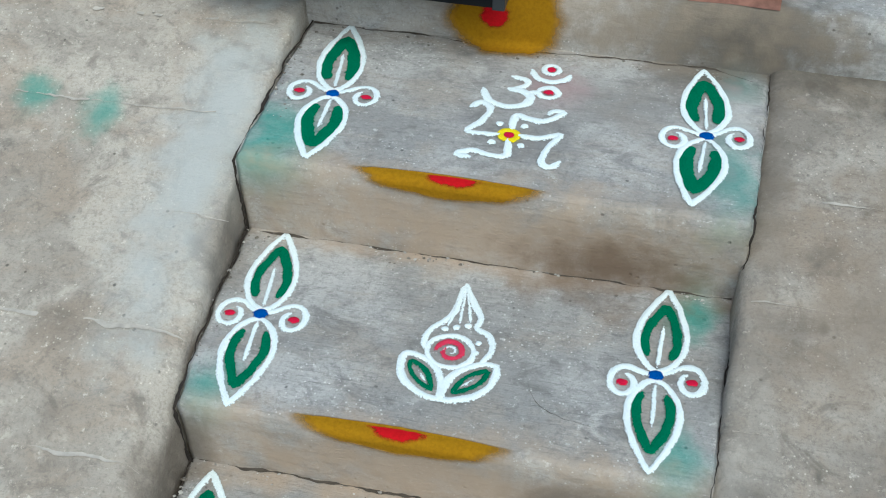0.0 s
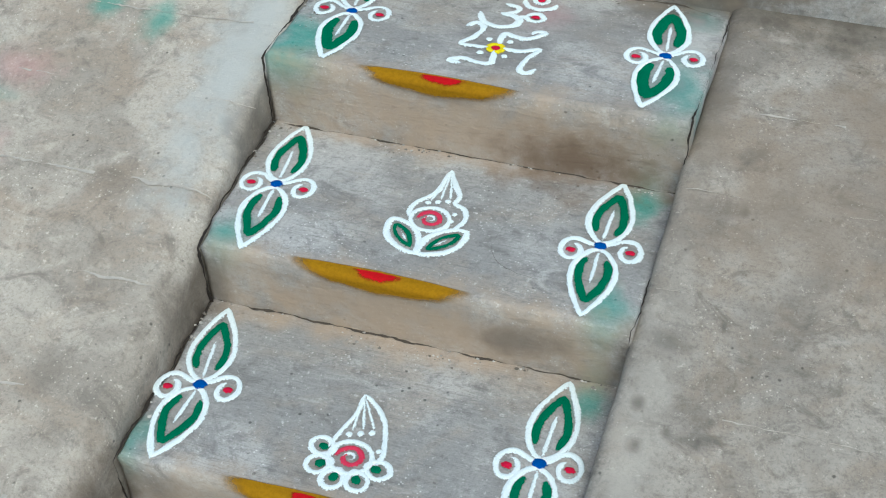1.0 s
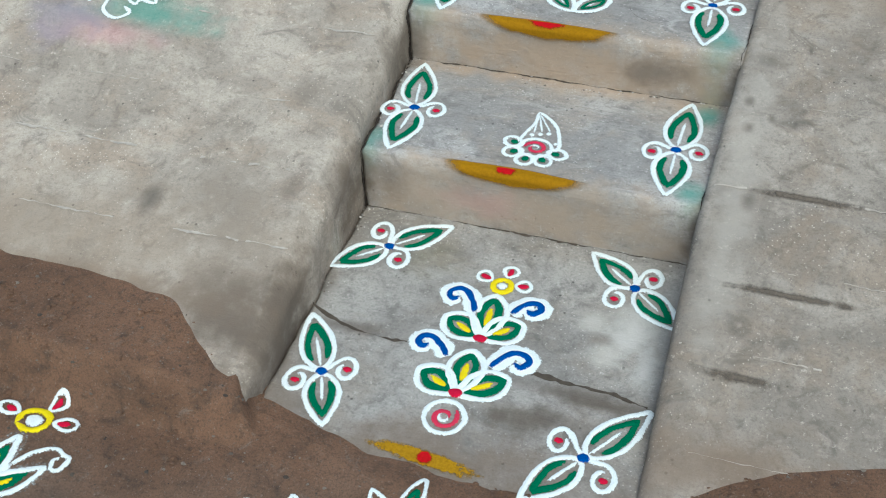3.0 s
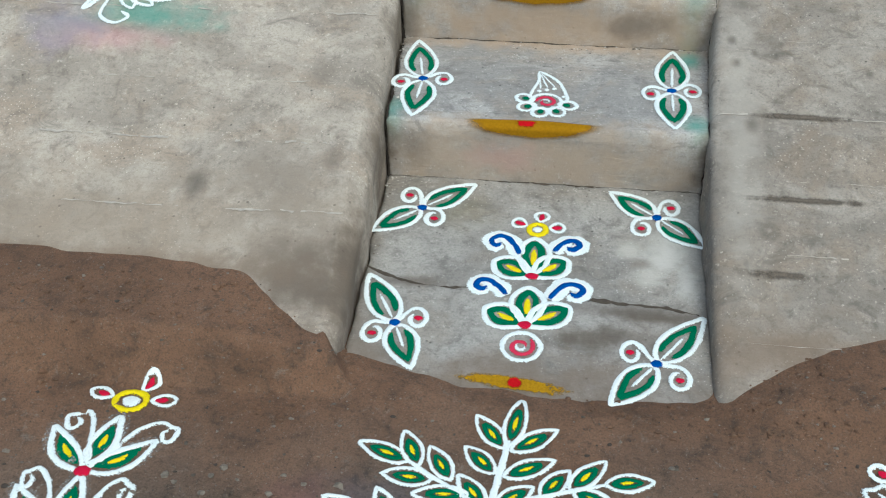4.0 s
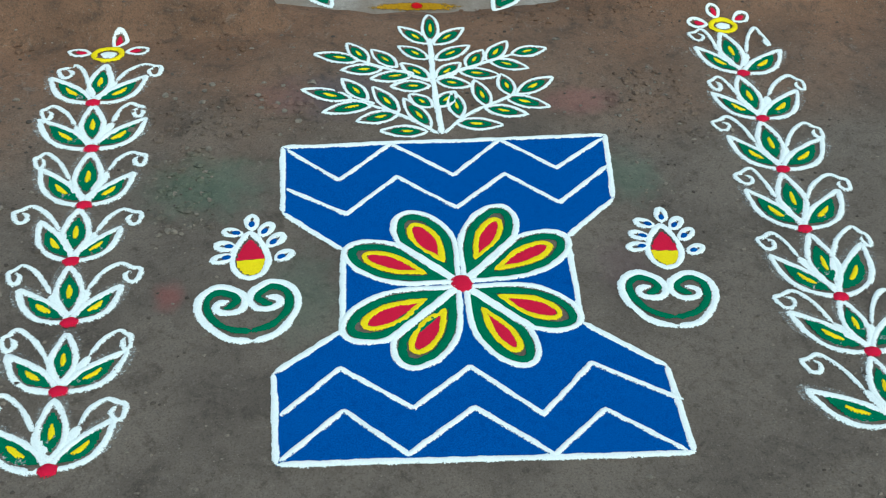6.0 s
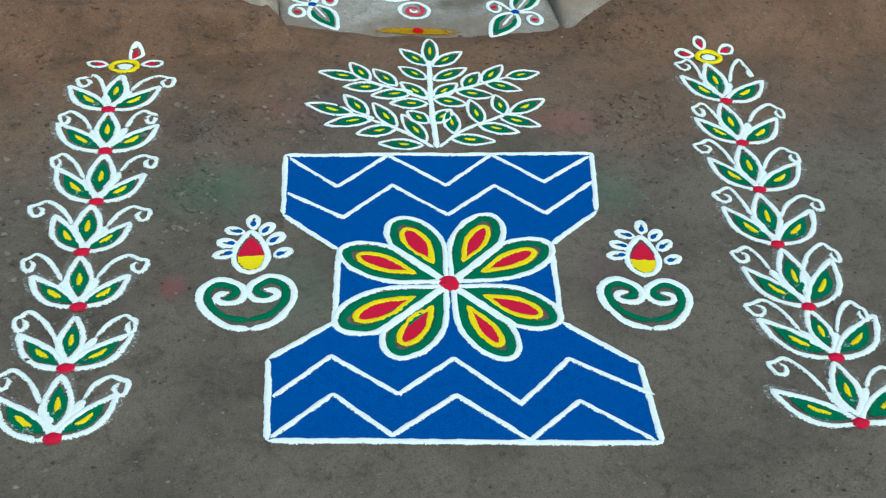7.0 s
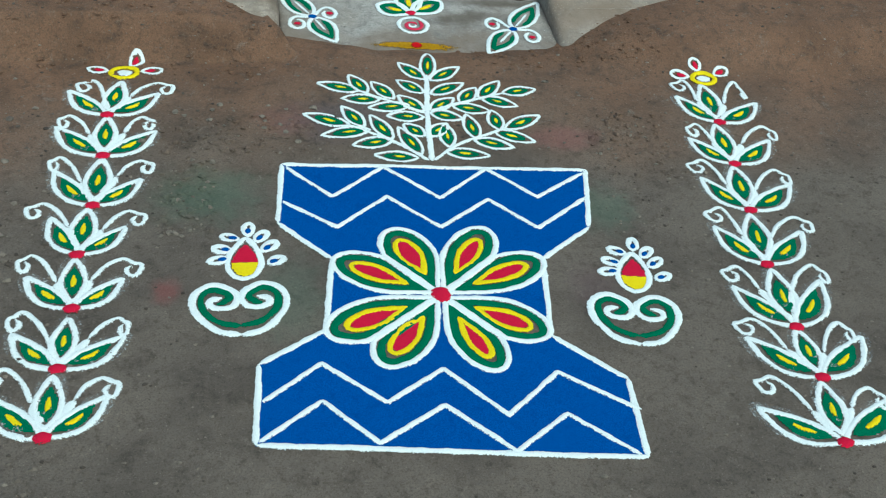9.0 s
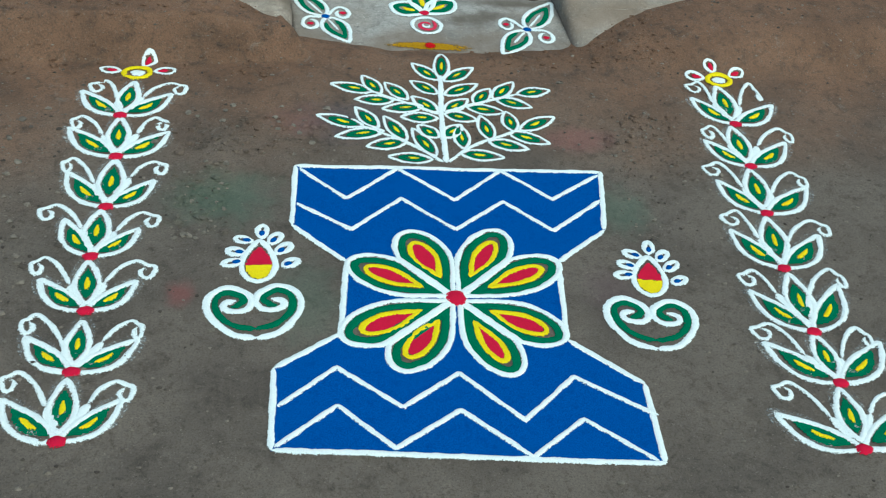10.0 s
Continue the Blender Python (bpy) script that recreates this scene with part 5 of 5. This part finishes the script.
for k, (y, lo, hi) in enumerate(((0.176, -0.43, 0.45), (0.622, -0.43, 0.46), (1.078, -0.45, 0.50))):
    surf = (slab_z, tread_z(0), tread_z(1))[k]
    joint = tuple((x, y - 0.004 + 0.003 * nz(x * 6, k, 77.0)) for x in np.linspace(lo, hi, 9))
    JOINTS.append((joint, surf))
JOINTS.append((tuple((x, 1.572 - 0.03 * smooth(x, -0.2, -0.05) * smooth(0.25, x, 0.45) + 0.006 * nz(x * 9, 2.0, 78.0)) for x in np.linspace(-0.47, 0.50, 12)), tread_z(2)))
mat_hollow = plain_material("earth-filled crack", (0.085, 0.07, 0.056), 1.0, 0.0, 0.5, 60)
crack("crack_slab", ((-0.434, -0.220), (-0.388, -0.247), (-0.353, -0.257), (-0.276, -0.282), (-0.153, -0.281)), slab_z, 0.0095, mat_hollow, "earth-filled crack across the bottom slab")
crack("crack_slab", ((0.130, -0.287), (0.229, -0.303), (0.328, -0.303), (0.426, -0.324)), slab_z, 0.0100, mat_hollow, "earth-filled crack across the bottom slab")
crack("crack_step", ((0.155, 0.93), (0.16, 0.86), (0.15, 0.78), (0.19, 0.72), (0.27, 0.70)), tread_z(1), 0.0009, mat_hollow, "hairline crack in a cement step")


for joint, surf in JOINTS:
    crack("joint", joint, surf, 0.0050, mat_hollow, "dark dirty joint at the foot of a riser")


def side_gap(edge, inset, wide, nose, back, top, below, surf, seed):
    """A dark, wandering gap between a tread and a ramp that runs on down the riser's corner."""
    line = [(edge(y) + inset, y, surf(edge(y) + inset, y) + 0.0025) for y in np.arange(back - 0.005, nose, -0.006)]
    line += [(edge(nose) + inset, nose - 0.014 + 0.018 * q, top - 0.006 - (top - below) * q) for q in np.linspace(0.0, 0.97, 26)]
    verts, faces = [], []
    for i, (x, y, z) in enumerate(line):
        w = wide * max(0.15, 0.7 + 1.5 * nz(y * 12, z * 12, seed)) * (0.75 + 0.5 * nz(y * 70, z * 70, seed + 2))
        x += 0.004 * nz(y * 26, z * 26, seed + 1) + 0.0025 * nz(y * 80, z * 80, seed + 3)
        verts += [(x - w, y, z), (x, y, z - 0.0005), (x + w, y, z)]
        if i:
            o = 3 * (i - 1)
            faces += [(o, o + 3, o + 4, o + 1), (o + 1, o + 4, o + 5, o + 2)]
    return tagged(mesh_part("side_gap", verts, faces, mat_gap), "dark dirt-filled gap between step and ramp", "crack", kind="structure")


mat_gap = plain_material("deep dirty gap", (0.034, 0.027, 0.022), 1.0, 0.0, 0.5, 60)
for k, (top, nose, back) in enumerate(TREADS):
    below = (0.04, TREADS[0][0], TREADS[1][0])[k]
    side_gap(left_edge, 0.010, 0.0034, nose, back, top, below, tread_z(k), 101.0 + k)
    side_gap(right_edge, 0.002, 0.0020, nose, back, top, below, tread_z(k), 111.0 + k)


mat_groove = powder("dirt in ramp groove", (0.15, 0.125, 0.10), (0.10, 0.085, 0.07), 1.2, 0.0, 0.9, 130, 30)


mat_mortar = plain_material("pale mortar", (0.50, 0.45, 0.39), 0.9, 0.0, 0.5, 40)
for k, y in enumerate(COURSES[1:-1]):
    far = -1.9 + 0.3 * nz(k * 3.1, 0.7)
    crack("mortar_line", tuple((x, y + 0.003 * nz(x * 3, k, 97.0)) for x in np.linspace(far, -0.47, 14)), lambda x, y: ramp_left_z(x, y) + 0.0025 * nz(x * 8, y * 8, 3) - 0.0008, 0.0036 + 0.003 * (k % 3), mat_mortar, "thin broken pale mortar line across the ramp", 0.0)
    crack("mortar_line", tuple((x, y + 0.003 * nz(x * 3, k, 98.0)) for x in np.linspace(right_edge(y) + 0.02, 1.5, 12)), lambda x, y: ramp_right_z(x, y) + 0.0025 * nz(x * 8, y * 8, 5) - 0.0008, 0.0034 + 0.002 * (k % 2), mat_mortar, "thin broken pale mortar line across the ramp", 0.1)


def groove(x0, x1, y, wide):
    """A dark worn groove across the ramp, filled with dirt."""
    mid = (x0 + x1) / 2
    ob = smear("ramp_groove", lambda u, w: (mid + u, y + w + 0.004 * nz(u * 9, y, 62.0), ramp_right_z(mid + u, y + w) + 0.0025 * nz((mid + u) * 8, (y + w) * 8, 5) + 0.0030), (x1 - x0) / 2, wide, mat_groove, None, "", y * 9, 0.3, 0.0, 0.45)
    return tagged(ob, "dark dirt-filled groove across the grey ramp", "groove", "grooves across the ramp", "structure")


groove(0.54, 0.86, 0.208, 0.013)
groove(0.50, 0.88, -0.058, 0.013)
groove(0.50, 0.72, -0.281, 0.015)


def brick_course():
    rnd = random.Random(8)
    for x0, x1 in ((0.17, 0.33), (0.338, 0.525)):
        v, f = block(x0, x1, 1.580, 1.69, lambda x, y: 0.835 + 0.006 * nz(x * 20, y * 20, 71.0), 0.768, 0.02, 0.010, 0.0, rnd.random() * 9, 0.006)
        tagged(mesh_part("brick", v, f, mat_brick), "broken pinkish brick on the landing's edge", "brick", "bricks on the landing")


brick_course()


def metal_plate():
    thing = base("metal_plate", (-0.35, 1.75, 0.775), "black metal plate lying over the landing's edge", "metal plate")
    v, f = block(-0.70, -0.024, 1.438, 2.1, lambda x, y: 0.806, 0.779, 0.1, 0.004, 0.0, 81.0, 0.0)
    mesh_part("plate", v, f, mat_black, thing, at=thing.location)
    v, f = block(-0.045, -0.020, 1.434, 2.1, lambda x, y: 0.812, 0.776, 0.1, 0.003, 0.0, 83.0, 0.0)
    mesh_part("rim", v, f, plain_material("dark grey metal rim", (0.05, 0.055, 0.06), 0.4, 0.5), thing, at=thing.location)


metal_plate()
